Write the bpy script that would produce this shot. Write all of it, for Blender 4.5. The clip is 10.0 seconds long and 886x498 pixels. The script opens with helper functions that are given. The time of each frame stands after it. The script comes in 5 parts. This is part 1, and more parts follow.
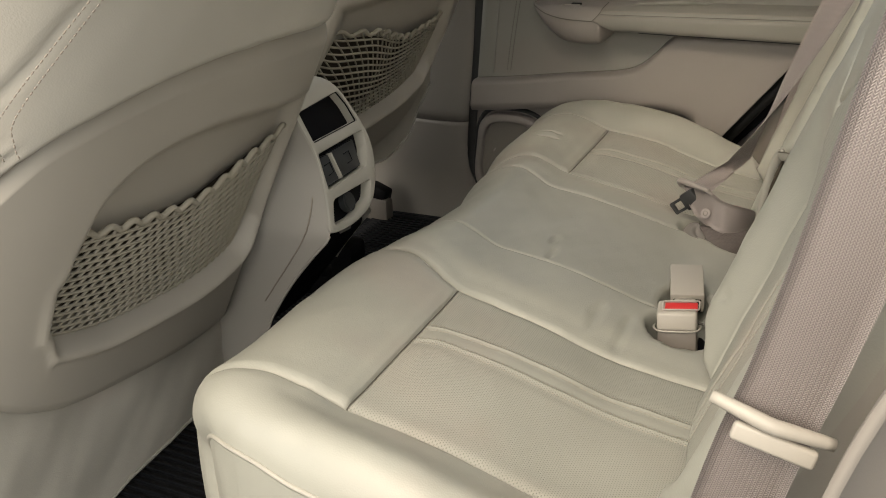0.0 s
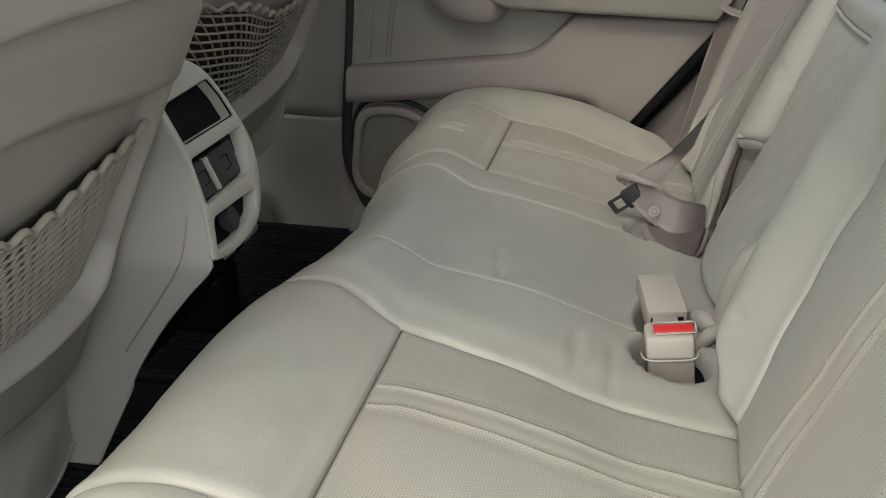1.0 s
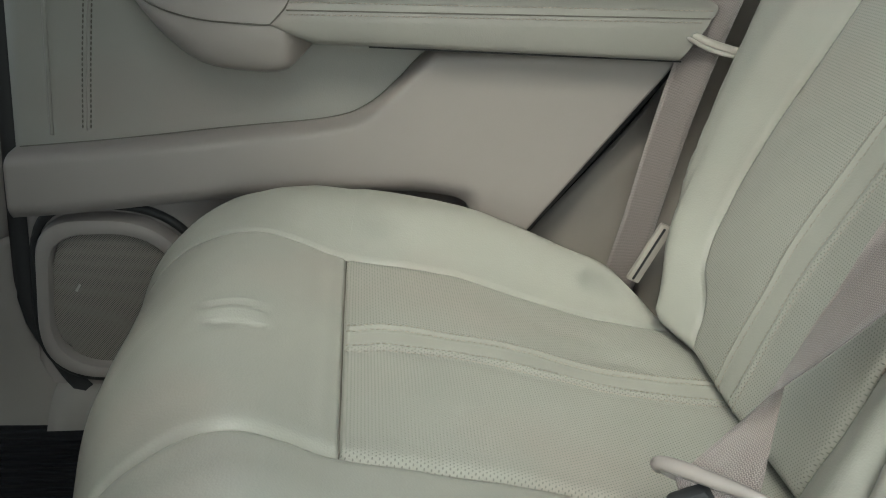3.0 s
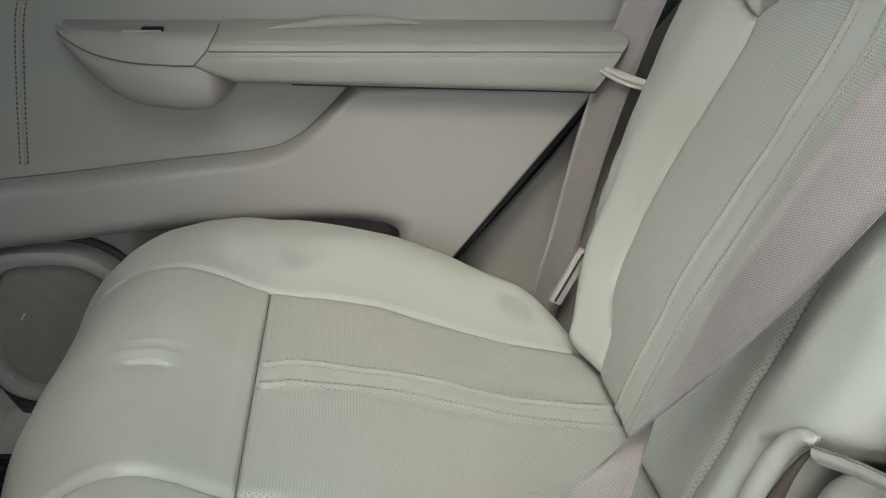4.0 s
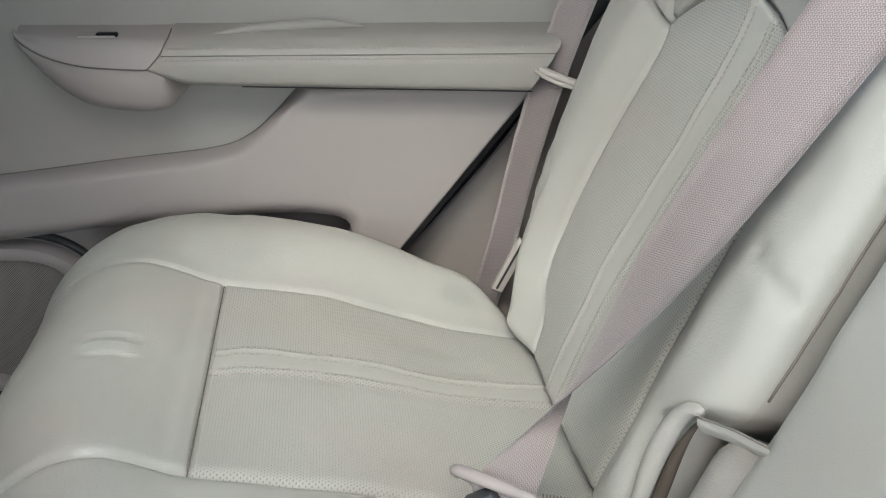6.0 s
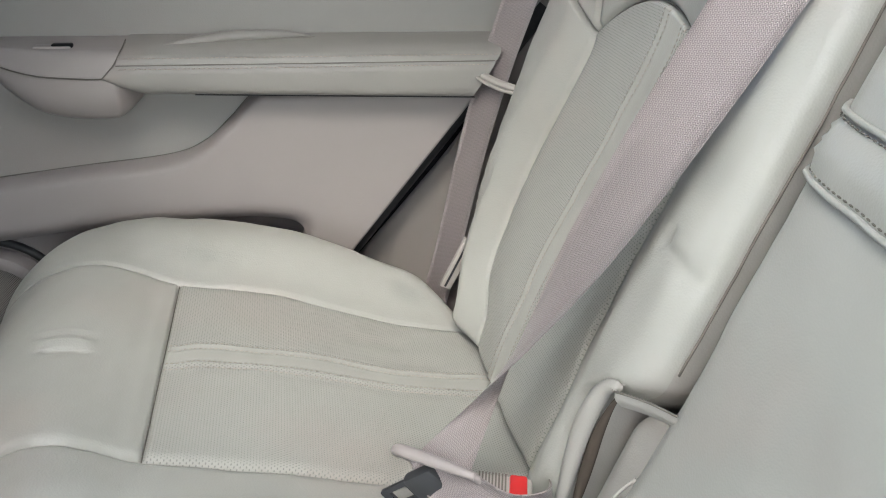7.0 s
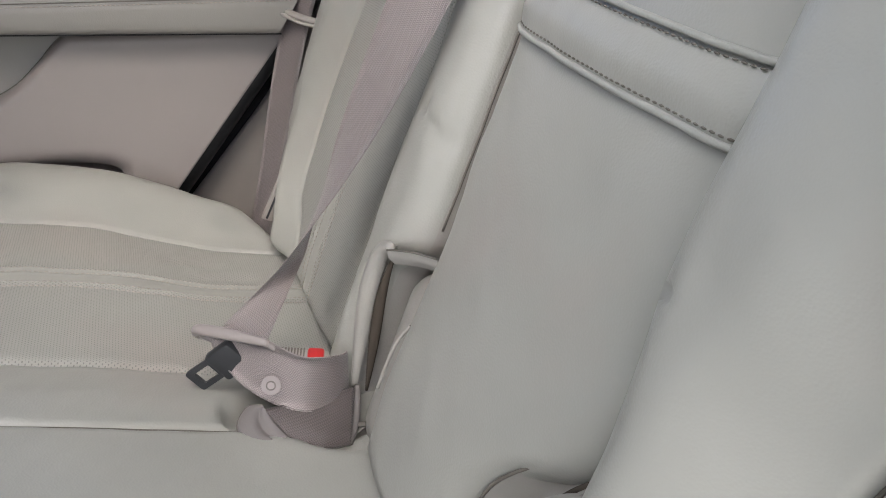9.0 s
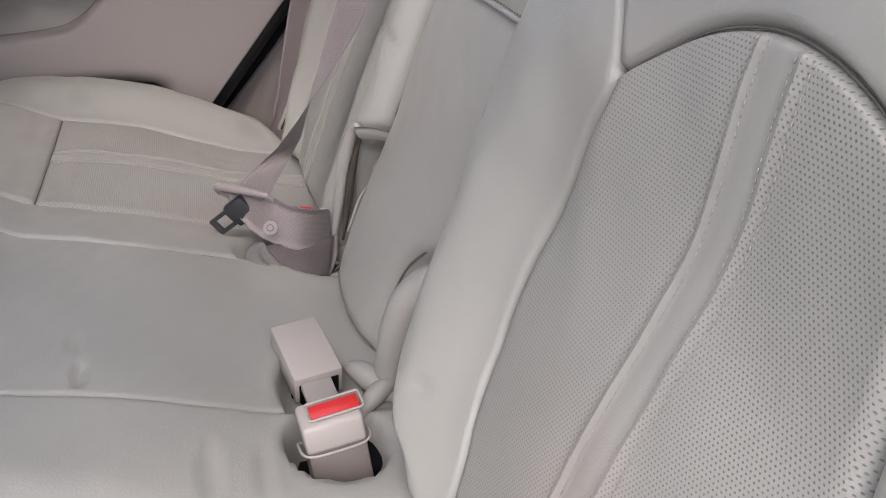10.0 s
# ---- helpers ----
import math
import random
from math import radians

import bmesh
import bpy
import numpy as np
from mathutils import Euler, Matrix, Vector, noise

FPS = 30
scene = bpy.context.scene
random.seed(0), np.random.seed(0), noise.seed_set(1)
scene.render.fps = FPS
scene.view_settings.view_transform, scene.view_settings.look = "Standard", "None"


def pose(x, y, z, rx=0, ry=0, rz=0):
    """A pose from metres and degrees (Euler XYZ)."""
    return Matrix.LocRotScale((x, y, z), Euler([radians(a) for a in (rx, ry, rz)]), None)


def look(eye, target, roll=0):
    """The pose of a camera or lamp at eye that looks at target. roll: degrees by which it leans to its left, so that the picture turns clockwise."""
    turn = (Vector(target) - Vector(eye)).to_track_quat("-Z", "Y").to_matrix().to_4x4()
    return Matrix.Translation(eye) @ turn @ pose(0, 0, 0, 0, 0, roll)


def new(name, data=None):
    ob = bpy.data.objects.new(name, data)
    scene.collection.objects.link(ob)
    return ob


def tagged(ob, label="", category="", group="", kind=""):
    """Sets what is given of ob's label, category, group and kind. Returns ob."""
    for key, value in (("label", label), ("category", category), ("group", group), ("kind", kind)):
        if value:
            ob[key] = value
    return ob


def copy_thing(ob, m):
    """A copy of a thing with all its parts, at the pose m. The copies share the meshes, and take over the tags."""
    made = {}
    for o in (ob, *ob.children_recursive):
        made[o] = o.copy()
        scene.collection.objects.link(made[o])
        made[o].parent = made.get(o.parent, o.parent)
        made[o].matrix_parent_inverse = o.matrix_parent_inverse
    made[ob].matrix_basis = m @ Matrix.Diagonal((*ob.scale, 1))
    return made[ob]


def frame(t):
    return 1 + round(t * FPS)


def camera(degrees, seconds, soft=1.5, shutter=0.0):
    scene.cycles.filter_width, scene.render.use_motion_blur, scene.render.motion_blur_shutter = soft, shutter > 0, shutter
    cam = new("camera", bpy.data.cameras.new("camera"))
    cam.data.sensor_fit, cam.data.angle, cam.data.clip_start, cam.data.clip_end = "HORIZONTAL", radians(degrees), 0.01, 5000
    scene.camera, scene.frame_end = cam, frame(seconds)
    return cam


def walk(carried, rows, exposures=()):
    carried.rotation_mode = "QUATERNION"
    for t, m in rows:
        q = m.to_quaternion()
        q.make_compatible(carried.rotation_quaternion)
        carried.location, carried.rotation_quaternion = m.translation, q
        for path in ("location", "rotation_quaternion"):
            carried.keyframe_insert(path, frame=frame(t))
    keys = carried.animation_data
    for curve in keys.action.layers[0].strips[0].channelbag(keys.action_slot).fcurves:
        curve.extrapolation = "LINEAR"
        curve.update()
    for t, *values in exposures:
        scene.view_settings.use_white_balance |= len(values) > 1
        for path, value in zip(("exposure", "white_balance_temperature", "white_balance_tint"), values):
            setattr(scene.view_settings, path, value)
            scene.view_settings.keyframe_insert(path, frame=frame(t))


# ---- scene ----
cam = camera(54.8, 10.0, soft=1.0)
PATH = [
    (0, (0.351, -1.054, 0.794), (-0.404, 0.625, 0.012), -1.6),
    (0.2, (0.2944, -1.0258, 0.7866), (-0.4732, 0.6496, 0.0056), -2.02),
    (0.5, (0.233, -0.986, 0.757), (-0.448, 0.722, -0.031), -1.3),
    (0.7, (0.2054, -0.954, 0.7408), (-0.341, 0.7982, -0.0522), -0.74),
    (1, (0.175, -0.884, 0.731), (-0.206, 0.913, -0.062), -0),
    (1.2, (0.1644, -0.8158, 0.7268), (-0.1408, 0.9958, -0.0666), 0.3),
    (1.5, (0.136, -0.705, 0.715), (-0.098, 1.118, -0.075), 0.8),
    (1.8, (0.1076, -0.6058, 0.6976), (-0.072, 1.2258, -0.0862), 0.86),
    (2, (0.089, -0.534, 0.684), (-0.044, 1.3, -0.102), 1),
    (2.5, (0.052, -0.322, 0.657), (0.093, 1.512, -0.14), 1.4),
    (3, (0.015, -0.18, 0.68), (0.198, 1.636, -0.137), 2.1),
    (3.2, (0.0216, -0.1494, 0.7024), (0.2178, 1.6598, -0.13), 2.05),
    (4.3, (0.105, -0.215, 0.729), (0.299, 1.589, -0.114), 1),
    (4.5, (0.117, -0.217, 0.729), (0.307, 1.583, -0.122), 0.8),
    (5, (0.097, -0.219, 0.75), (0.29, 1.575, -0.114), 0.9),
    (5.5, (0.096, -0.232, 0.75), (0.352, 1.551, -0.12), 1.4),
    (5.7, (0.0986, -0.2381, 0.7524), (0.3545, 1.5443, -0.1164), 1.5),
    (6.8, (0.1094, -0.2719, 0.7646), (0.4135, 1.4997, -0.1116), 1.5),
    (7, (0.117, -0.288, 0.764), (0.453, 1.493, -0.083), 1.6),
    (7.2, (0.1252, -0.3058, 0.7592), (0.5652, 1.459, -0.0764), 1.92),
    (7.5, (0.139, -0.332, 0.731), (0.657, 1.41, -0.104), 1.3),
    (8, (0.148, -0.362, 0.709), (0.78, 1.344, -0.122), 1.9),
    (8.5, (0.152, -0.367, 0.71), (0.779, 1.342, -0.119), 1.7),
    (9, (0.165, -0.39, 0.705), (0.776, 1.324, -0.125), 1.5),
    (9.5, (0.16, -0.494, 0.719), (0.74, 1.215, -0.143), 1.3),
    (10, (0.168, -0.642, 0.723), (0.686, 1.067, -0.178), 1.8),
]
EXPOSURES = [(0, 1.75, 7800, 4), (0.5, 1.84, 7200, 3), (1, 1.72, 6800, 3), (2, 2.11, 6450, -5), (3, 2.25, 6350, -6), (5, 2.53, 6100, 1), (7, 2.6, 6130, 5), (8, 2.19, 6230, 7), (9, 2.2, 6280, 10), (9.5, 2.24, 6320, 13), (10, 2.02, 6320, 17)]
walk(cam, [(t, look(eye, target, roll)) for t, eye, target, roll in PATH], EXPOSURES)

# ---------------------------------------------------------------- world and light
world = bpy.data.worlds.new("overcast_sky")
scene.world = world
world.use_nodes = True
wt = world.node_tree
sky = wt.nodes.new("ShaderNodeTexSky")
sky.sky_type, sky.sun_disc = "NISHITA", False
sky.sun_elevation, sky.sun_rotation = radians(51), radians(196)
sky.dust_density, sky.air_density, sky.ozone_density = 3.0, 0.5, 0.3
wt.nodes["Background"].inputs["Strength"].default_value = 0.10
wt.links.new(sky.outputs["Color"], wt.nodes["Background"].inputs["Color"])
sun = new("sun", bpy.data.lights.new("sun", "SUN"))
sun.data.energy, sun.data.angle, sun.data.color = 1.3, radians(150), (1.0, 0.995, 0.985)
sun.matrix_world = look((-0.6, -2.05, 3.0), (0.0, 0.0, 0.4))


# ---------------------------------------------------------------- materials
def shader(name, rough=0.5, metal=0.0, spec=0.5):
    m = bpy.data.materials.new(name)
    m.use_nodes = True
    b = m.node_tree.nodes["Principled BSDF"]
    b.inputs["Roughness"].default_value = rough
    b.inputs["Metallic"].default_value = metal
    b.inputs["Specular IOR Level"].default_value = spec
    return m, m.node_tree.nodes, m.node_tree.links, b


def noise_node(n, l, coord, scale, detail=3.0):
    x = n.new("ShaderNodeTexNoise")
    x.inputs["Scale"].default_value, x.inputs["Detail"].default_value = scale, detail
    l.new(coord, x.inputs["Vector"])
    return x


def mix_color(n, l, fac, a, b):
    x = n.new("ShaderNodeMix")
    x.data_type = "RGBA"
    for k, v in (("A", a), ("B", b)):
        s = [i for i in x.inputs if i.name == k and i.type == "RGBA"][0]
        if isinstance(v, tuple):
            s.default_value = (*v, 1)
        else:
            l.new(v, s)
    l.new(fac, x.inputs["Factor"])
    return [o for o in x.outputs if o.type == "RGBA"][0]


def math_node(n, l, op, a, b=None, c=None):
    x = n.new("ShaderNodeMath")
    x.operation = op
    for k, v in enumerate((a, b, c)):
        if v is None:
            continue
        if isinstance(v, (int, float)):
            x.inputs[k].default_value = v
        else:
            l.new(v, x.inputs[k])
    return x.outputs[0]


def bump(n, l, height, strength, dist, under=None):
    x = n.new("ShaderNodeBump")
    x.inputs["Strength"].default_value, x.inputs["Distance"].default_value = strength, dist
    l.new(height, x.inputs["Height"])
    if under is not None:
        l.new(under, x.inputs["Normal"])
    return x.outputs["Normal"]


def leather(name, col, rough=0.32, perforated=False, pitch=0.0026):
    """Grained leather with soft stains and creases; perforated: rows of punched holes laid out along the panel."""
    m, n, l, b = shader(name, rough)
    co = n.new("ShaderNodeTexCoord").outputs["Object"]
    stain = noise_node(n, l, co, 9.0, 4.0)
    dark = tuple(c * 0.90 for c in col)
    c0 = mix_color(n, l, stain.outputs["Fac"], dark, tuple(min(1, c * 1.09) for c in col))
    worn = n.new("ShaderNodeMapRange")
    worn.inputs["From Min"].default_value, worn.inputs["From Max"].default_value = 0.52, 0.72
    l.new(noise_node(n, l, co, 5.0, 5.0).outputs["Fac"], worn.inputs["Value"])
    c1 = mix_color(n, l, worn.outputs[0], c0, (col[0] * 1.03, col[1] * 0.955, col[2] * 0.95))
    grain = n.new("ShaderNodeTexVoronoi")
    grain.inputs["Scale"].default_value = 650
    l.new(co, grain.inputs["Vector"])
    folds = noise_node(n, l, co, 34.0, 5.0)
    nb = bump(n, l, folds.outputs["Fac"], 0.10, 0.004)
    nb = bump(n, l, grain.outputs["Distance"], 0.18, 0.0006, nb)
    r = n.new("ShaderNodeMapRange")
    r.inputs["To Min"].default_value, r.inputs["To Max"].default_value = rough - 0.05, rough + 0.12
    l.new(stain.outputs["Fac"], r.inputs["Value"])
    l.new(r.outputs[0], b.inputs["Roughness"])
    if perforated:
        uv = n.new("ShaderNodeUVMap")
        sep = n.new("ShaderNodeSeparateXYZ")
        l.new(uv.outputs["UV"], sep.inputs[0])
        u = math_node(n, l, "DIVIDE", sep.outputs[0], pitch * 0.87)
        row = math_node(n, l, "FLOOR", u)
        odd = math_node(n, l, "MULTIPLY", math_node(n, l, "MODULO", row, 2.0), 0.5)
        v = math_node(n, l, "ADD", math_node(n, l, "DIVIDE", sep.outputs[1], pitch), odd)
        fu = math_node(n, l, "SUBTRACT", math_node(n, l, "FRACT", u), 0.5)
        fv = math_node(n, l, "SUBTRACT", math_node(n, l, "FRACT", v), 0.5)
        d = math_node(n, l, "SQRT", math_node(n, l, "ADD", math_node(n, l, "MULTIPLY", fu, fu), math_node(n, l, "MULTIPLY", fv, fv)))
        hole = n.new("ShaderNodeMapRange")
        hole.inputs["From Min"].default_value, hole.inputs["From Max"].default_value = 0.15, 0.25
        l.new(d, hole.inputs["Value"])
        c1 = mix_color(n, l, hole.outputs[0], tuple(c * 0.56 for c in col), c1)
        nb = bump(n, l, hole.outputs[0], 0.5, 0.0006, nb)
    l.new(c1, b.inputs["Base Color"])
    l.new(nb, b.inputs["Normal"])
    return m


def plastic(name, col, rough=0.55, grain=0.12, scale=1300):
    m, n, l, b = shader(name, rough, 0, 0.4)
    co = n.new("ShaderNodeTexCoord").outputs["Object"]
    big = noise_node(n, l, co, 6.0, 3.0)
    l.new(mix_color(n, l, big.outputs["Fac"], tuple(c * 0.92 for c in col), tuple(min(1, c * 1.07) for c in col)), b.inputs["Base Color"])
    fine = noise_node(n, l, co, scale, 2.0)
    l.new(bump(n, l, fine.outputs["Fac"], grain, 0.0006), b.inputs["Normal"])
    return m


def webbing(name, col, rib=0.0017):
    """Woven belt: fine cross ribs and a twill along the length."""
    m, n, l, b = shader(name, 0.40, 0.45, 0.8)
    b.inputs["Sheen Weight"].default_value, b.inputs["Sheen Roughness"].default_value = 0.2, 0.35
    uv = n.new("ShaderNodeUVMap")
    sep = n.new("ShaderNodeSeparateXYZ")
    l.new(uv.outputs["UV"], sep.inputs[0])
    u = math_node(n, l, "DIVIDE", sep.outputs[0], rib)
    v = math_node(n, l, "DIVIDE", sep.outputs[1], rib * 0.8)
    tw = math_node(n, l, "SINE", math_node(n, l, "MULTIPLY", math_node(n, l, "ADD", u, math_node(n, l, "PINGPONG", v, 1.0)), 6.283))
    warp = math_node(n, l, "SINE", math_node(n, l, "MULTIPLY", v, 6.283))
    h = math_node(n, l, "ADD", math_node(n, l, "MULTIPLY", tw, 0.35), math_node(n, l, "MULTIPLY", warp, 0.2))
    h = math_node(n, l, "ADD", h, 0.5)
    l.new(mix_color(n, l, h, tuple(c * 0.66 for c in col), tuple(min(1, c * 1.3) for c in col)), b.inputs["Base Color"])
    l.new(bump(n, l, h, 0.6, 0.0005), b.inputs["Normal"])
    return m


def ribbed_mat(name, col, pitch):
    m, n, l, b = shader(name, 0.7, 0, 0.2)
    co = n.new("ShaderNodeTexCoord").outputs["Object"]
    sep = n.new("ShaderNodeSeparateXYZ")
    l.new(co, sep.inputs[0])
    w = math_node(n, l, "SINE", math_node(n, l, "MULTIPLY", sep.outputs[1], 6.283 / pitch))
    nz = noise_node(n, l, co, 60.0, 3.0)
    l.new(mix_color(n, l, nz.outputs["Fac"], col, tuple(c * 2.0 for c in col)), b.inputs["Base Color"])
    l.new(bump(n, l, w, 0.8, 0.003), b.inputs["Normal"])
    return m


def grille(name, col):
    m, n, l, b = shader(name, 0.6)
    co = n.new("ShaderNodeTexCoord").outputs["Object"]
    sep = n.new("ShaderNodeSeparateXYZ")
    l.new(co, sep.inputs[0])
    p = 0.0026
    fx = math_node(n, l, "SINE", math_node(n, l, "MULTIPLY", sep.outputs[0], 6.283 / p))
    fz = math_node(n, l, "SINE", math_node(n, l, "MULTIPLY", sep.outputs[2], 6.283 / p))
    h = math_node(n, l, "MULTIPLY", fx, fz)
    r = n.new("ShaderNodeMapRange")
    r.inputs["From Min"].default_value, r.inputs["From Max"].default_value = 0.1, 0.5
    l.new(h, r.inputs["Value"])
    l.new(mix_color(n, l, r.outputs[0], col, tuple(c * 0.25 for c in col)), b.inputs["Base Color"])
    return m


def plain(name, col, rough=0.5, metal=0.0, spec=0.5):
    m, n, l, b = shader(name, rough, metal, spec)
    co = n.new("ShaderNodeTexCoord").outputs["Object"]
    nz = noise_node(n, l, co, 40.0, 3.0)
    l.new(mix_color(n, l, nz.outputs["Fac"], tuple(c * 0.88 for c in col), tuple(min(1, c * 1.1) for c in col)), b.inputs["Base Color"])
    return m


HIDE = (0.3, 0.301, 0.269)
LEATHER = leather("leather", HIDE)
LEATHER_SIDE = leather("leather_side", (0.289, 0.281, 0.254), 0.5)
TAUPE = leather("leather_taupe", (0.15, 0.137, 0.128), 0.5)
PERF = leather("leather_perforated", HIDE, 0.48, True)
# front leather and shell set lighter in colour for the brighter light falling there
FRONT_LEATHER = leather("leather_front_seat", (0.44, 0.415, 0.37), 0.42)
SHELL = plastic("shell_plastic", (0.36, 0.332, 0.292), 0.5)
DOOR = plastic("door_plastic", (0.261, 0.236, 0.221), 0.5)
DOOR_SOFT = leather("door_vinyl", (0.234, 0.225, 0.204), 0.48)
TRIM = plastic("pillar_trim", (0.234, 0.214, 0.195), 0.5)
CONSOLE = plastic("console_plastic", (0.328, 0.308, 0.281), 0.5)
BEZEL = plastic("bezel_plastic", (0.367, 0.351, 0.312), 0.42, 0.05)
PALE = plastic("pale_plastic", (0.359, 0.335, 0.3), 0.38, 0.04)
BELT = webbing("belt_webbing", (0.262, 0.228, 0.219))
BELT_DARK = webbing("belt_webbing_dark", (0.105, 0.088, 0.083))
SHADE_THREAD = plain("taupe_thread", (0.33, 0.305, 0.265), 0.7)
SLEEVE = plastic("sleeve_plastic", (0.155, 0.138, 0.122), 0.6)
RING = plastic("ring_plastic", (0.265, 0.238, 0.225), 0.4, 0.05)
# dark colour for shade drawn into seams and joints, also for dark thread
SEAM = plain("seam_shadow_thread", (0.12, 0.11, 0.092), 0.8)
plain_thread = plain("dark_thread", (0.30, 0.26, 0.22), 0.7)
WELT = leather("welt_leather", (0.324, 0.312, 0.277), 0.42)
STOP = plastic("stop_button_plastic", (0.255, 0.225, 0.215), 0.45)
# dark brown that stands in for shade in the net pocket and hinge gaps
RECESS_SHADE = plain("recess_shade", (0.06, 0.05, 0.04), 0.9, 0, 0.1)
NET = plain("net_cord", (0.312, 0.285, 0.234), 0.75)
RED = plain("red_plastic", (0.52, 0.025, 0.025), 0.35)
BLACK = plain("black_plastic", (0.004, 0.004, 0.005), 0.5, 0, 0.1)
CHARCOAL = plain("charcoal_plastic", (0.030, 0.032, 0.034), 0.45, 0, 0.35)
STEEL = plain("steel", (0.45, 0.45, 0.45), 0.35, 1.0)
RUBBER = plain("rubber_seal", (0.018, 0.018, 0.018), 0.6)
MAT = ribbed_mat("floor_mat_rubber", (0.004, 0.0045, 0.006), 0.0135)
CARPET = plain("carpet", (0.012, 0.013, 0.015), 0.95, 0, 0.1)
GRILLE = grille("speaker_grille_mesh", (0.22, 0.20, 0.175))
HEADLINER = plain("headliner_cloth", (0.234, 0.222, 0.199), 0.95, 0, 0.1)
ASPHALT = plain("concrete", (0.16, 0.16, 0.156), 0.9)
PAINT = plain("car_paint", (0.03, 0.035, 0.05), 0.25)
GLASS, gn, gl, gb = shader("window_glass", 0.02)
gb.inputs["Transmission Weight"].default_value, gb.inputs["IOR"].default_value = 1.0, 1.05


# ---------------------------------------------------------------- mesh helpers
def thing(name, label, category, base=(0, 0, 0), group="", kind=""):
    ob = new(name)
    ob.location, ob.empty_display_size = base, 0.05
    return tagged(ob, label, category, group, kind)


def hang(ob, parent):
    """Parents ob, whose mesh lies in world coordinates, under parent."""
    ob.parent = parent
    if parent.parent is None:
        ob.matrix_parent_inverse = Matrix.Translation(-parent.location)
    return ob


def mesh_part(name, verts, faces, material, parent, label="", smooth=True, uv=None):
    me = bpy.data.meshes.new(name)
    me.from_pydata([tuple(map(float, v)) for v in verts], [], [tuple(map(int, f)) for f in faces])
    me.materials.append(material)
    if smooth:
        me.polygons.foreach_set("use_smooth", [True] * len(me.polygons))
    if uv is not None:
        layer = me.uv_layers.new(name="UVMap")
        idx = np.zeros(len(me.loops), dtype=np.int32)
        me.loops.foreach_get("vertex_index", idx)
        layer.data.foreach_set("uv", np.asarray(uv, dtype=np.float32)[idx].ravel())
    me.update()
    ob = new(name, me)
    if parent is not None:
        hang(ob, parent)
    return tagged(ob, label)


def part(name, bm, material, parent, label="", smooth=True, angle=35):
    me = bpy.data.meshes.new(name)
    bmesh.ops.recalc_face_normals(bm, faces=bm.faces)
    bm.to_mesh(me)
    bm.free()
    me.materials.append(material)
    if smooth:
        me.polygons.foreach_set("use_smooth", [True] * len(me.polygons))
        me.set_sharp_from_angle(angle=radians(angle))
    ob = new(name, me)
    if parent is not None:
        hang(ob, parent)
    return tagged(ob, label)


def grid_faces(nu, nv, start=0, flip=False):
    f = []
    for i in range(nu - 1):
        for j in range(nv - 1):
            a = start + i * nv + j
            q = (a, a + 1, a + nv + 1, a + nv)
            f.append(q[::-1] if flip else q)
    return f


def spline(pts, n=200, even=True):
    """Catmull-Rom through pts, n samples evenly spaced along it."""
    p = np.array(pts, float)
    p = np.vstack([2 * p[0] - p[1], p, 2 * p[-1] - p[-2]])
    out = []
    for k in range(1, len(p) - 2):
        t = np.linspace(0, 1, 40, endpoint=False)[:, None]
        a, b, c, d = p[k - 1], p[k], p[k + 1], p[k + 2]
        out.append(0.5 * (2 * b + (c - a) * t + (2 * a - 5 * b + 4 * c - d) * t * t + (3 * b - a - 3 * c + d) * t ** 3))
    out = np.vstack(out + [p[-2][None]])
    if not even:
        return out
    s = np.r_[0, np.cumsum(np.linalg.norm(np.diff(out, axis=0), axis=1))]
    q = np.linspace(0, s[-1], n)
    return np.stack([np.interp(q, s, out[:, k]) for k in range(out.shape[1])], 1)


def curve1(pairs):
    """A smooth function through (input, value) pairs, inputs rising."""
    a = np.array(sorted(pairs), float)
    d = spline(a, even=False)
    return lambda x: np.interp(x, d[:, 0], d[:, 1])


def sstep(a, b, x):
    t = np.clip((np.asarray(x, float) - a) / (b - a), 0, 1)
    return t * t * (3 - 2 * t)


def wob(x, y, seed=0.0):
    """Soft unevenness in about -1 to 1."""
    return (np.sin(7.1 * x + 3.3 * y + seed) + np.sin(-4.7 * x + 9.2 * y + 1.7 * seed) + np.sin(13.3 * x + 11.9 * y + 2.3 * seed) * 0.6
            + np.sin(23.0 * x - 17.0 * y + 0.7 * seed) * 0.35) / 2.95


def tube_data(pts, r, sides=6, closed=False):
    p = np.array(pts, float)
    n = len(p)
    t = np.roll(p, -1, 0) - np.roll(p, 1, 0) if closed else np.gradient(p, axis=0)
    t /= np.linalg.norm(t, axis=1)[:, None] + 1e-12
    up = np.array([0.31, 0.17, 0.93])
    vs = []
    rr = np.broadcast_to(np.asarray(r, float), (n,))
    for k in range(n):
        a = np.cross(t[k], up)
        if np.linalg.norm(a) < 0.1:
            a = np.cross(t[k], np.array([1.0, 0, 0]))
        a /= np.linalg.norm(a)
        b = np.cross(t[k], a)
        for s in range(sides):
            w = 2 * math.pi * s / sides
            vs.append(p[k] + rr[k] * (math.cos(w) * a + math.sin(w) * b))
    fs = []
    for k in range(n if closed else n - 1):
        for s in range(sides):
            a, b = k * sides, ((k + 1) % n) * sides
            fs.append((a + s, a + (s + 1) % sides, b + (s + 1) % sides, b + s))
    if not closed:
        fs.append(tuple(range(sides))[::-1])
        fs.append(tuple((n - 1) * sides + s for s in range(sides)))
    return vs, fs


def tube(name, pts, r, material, parent, label="", sides=6, closed=False):
    v, f = tube_data(pts, r, sides, closed)
    return mesh_part(name, v, f, material, parent, label)


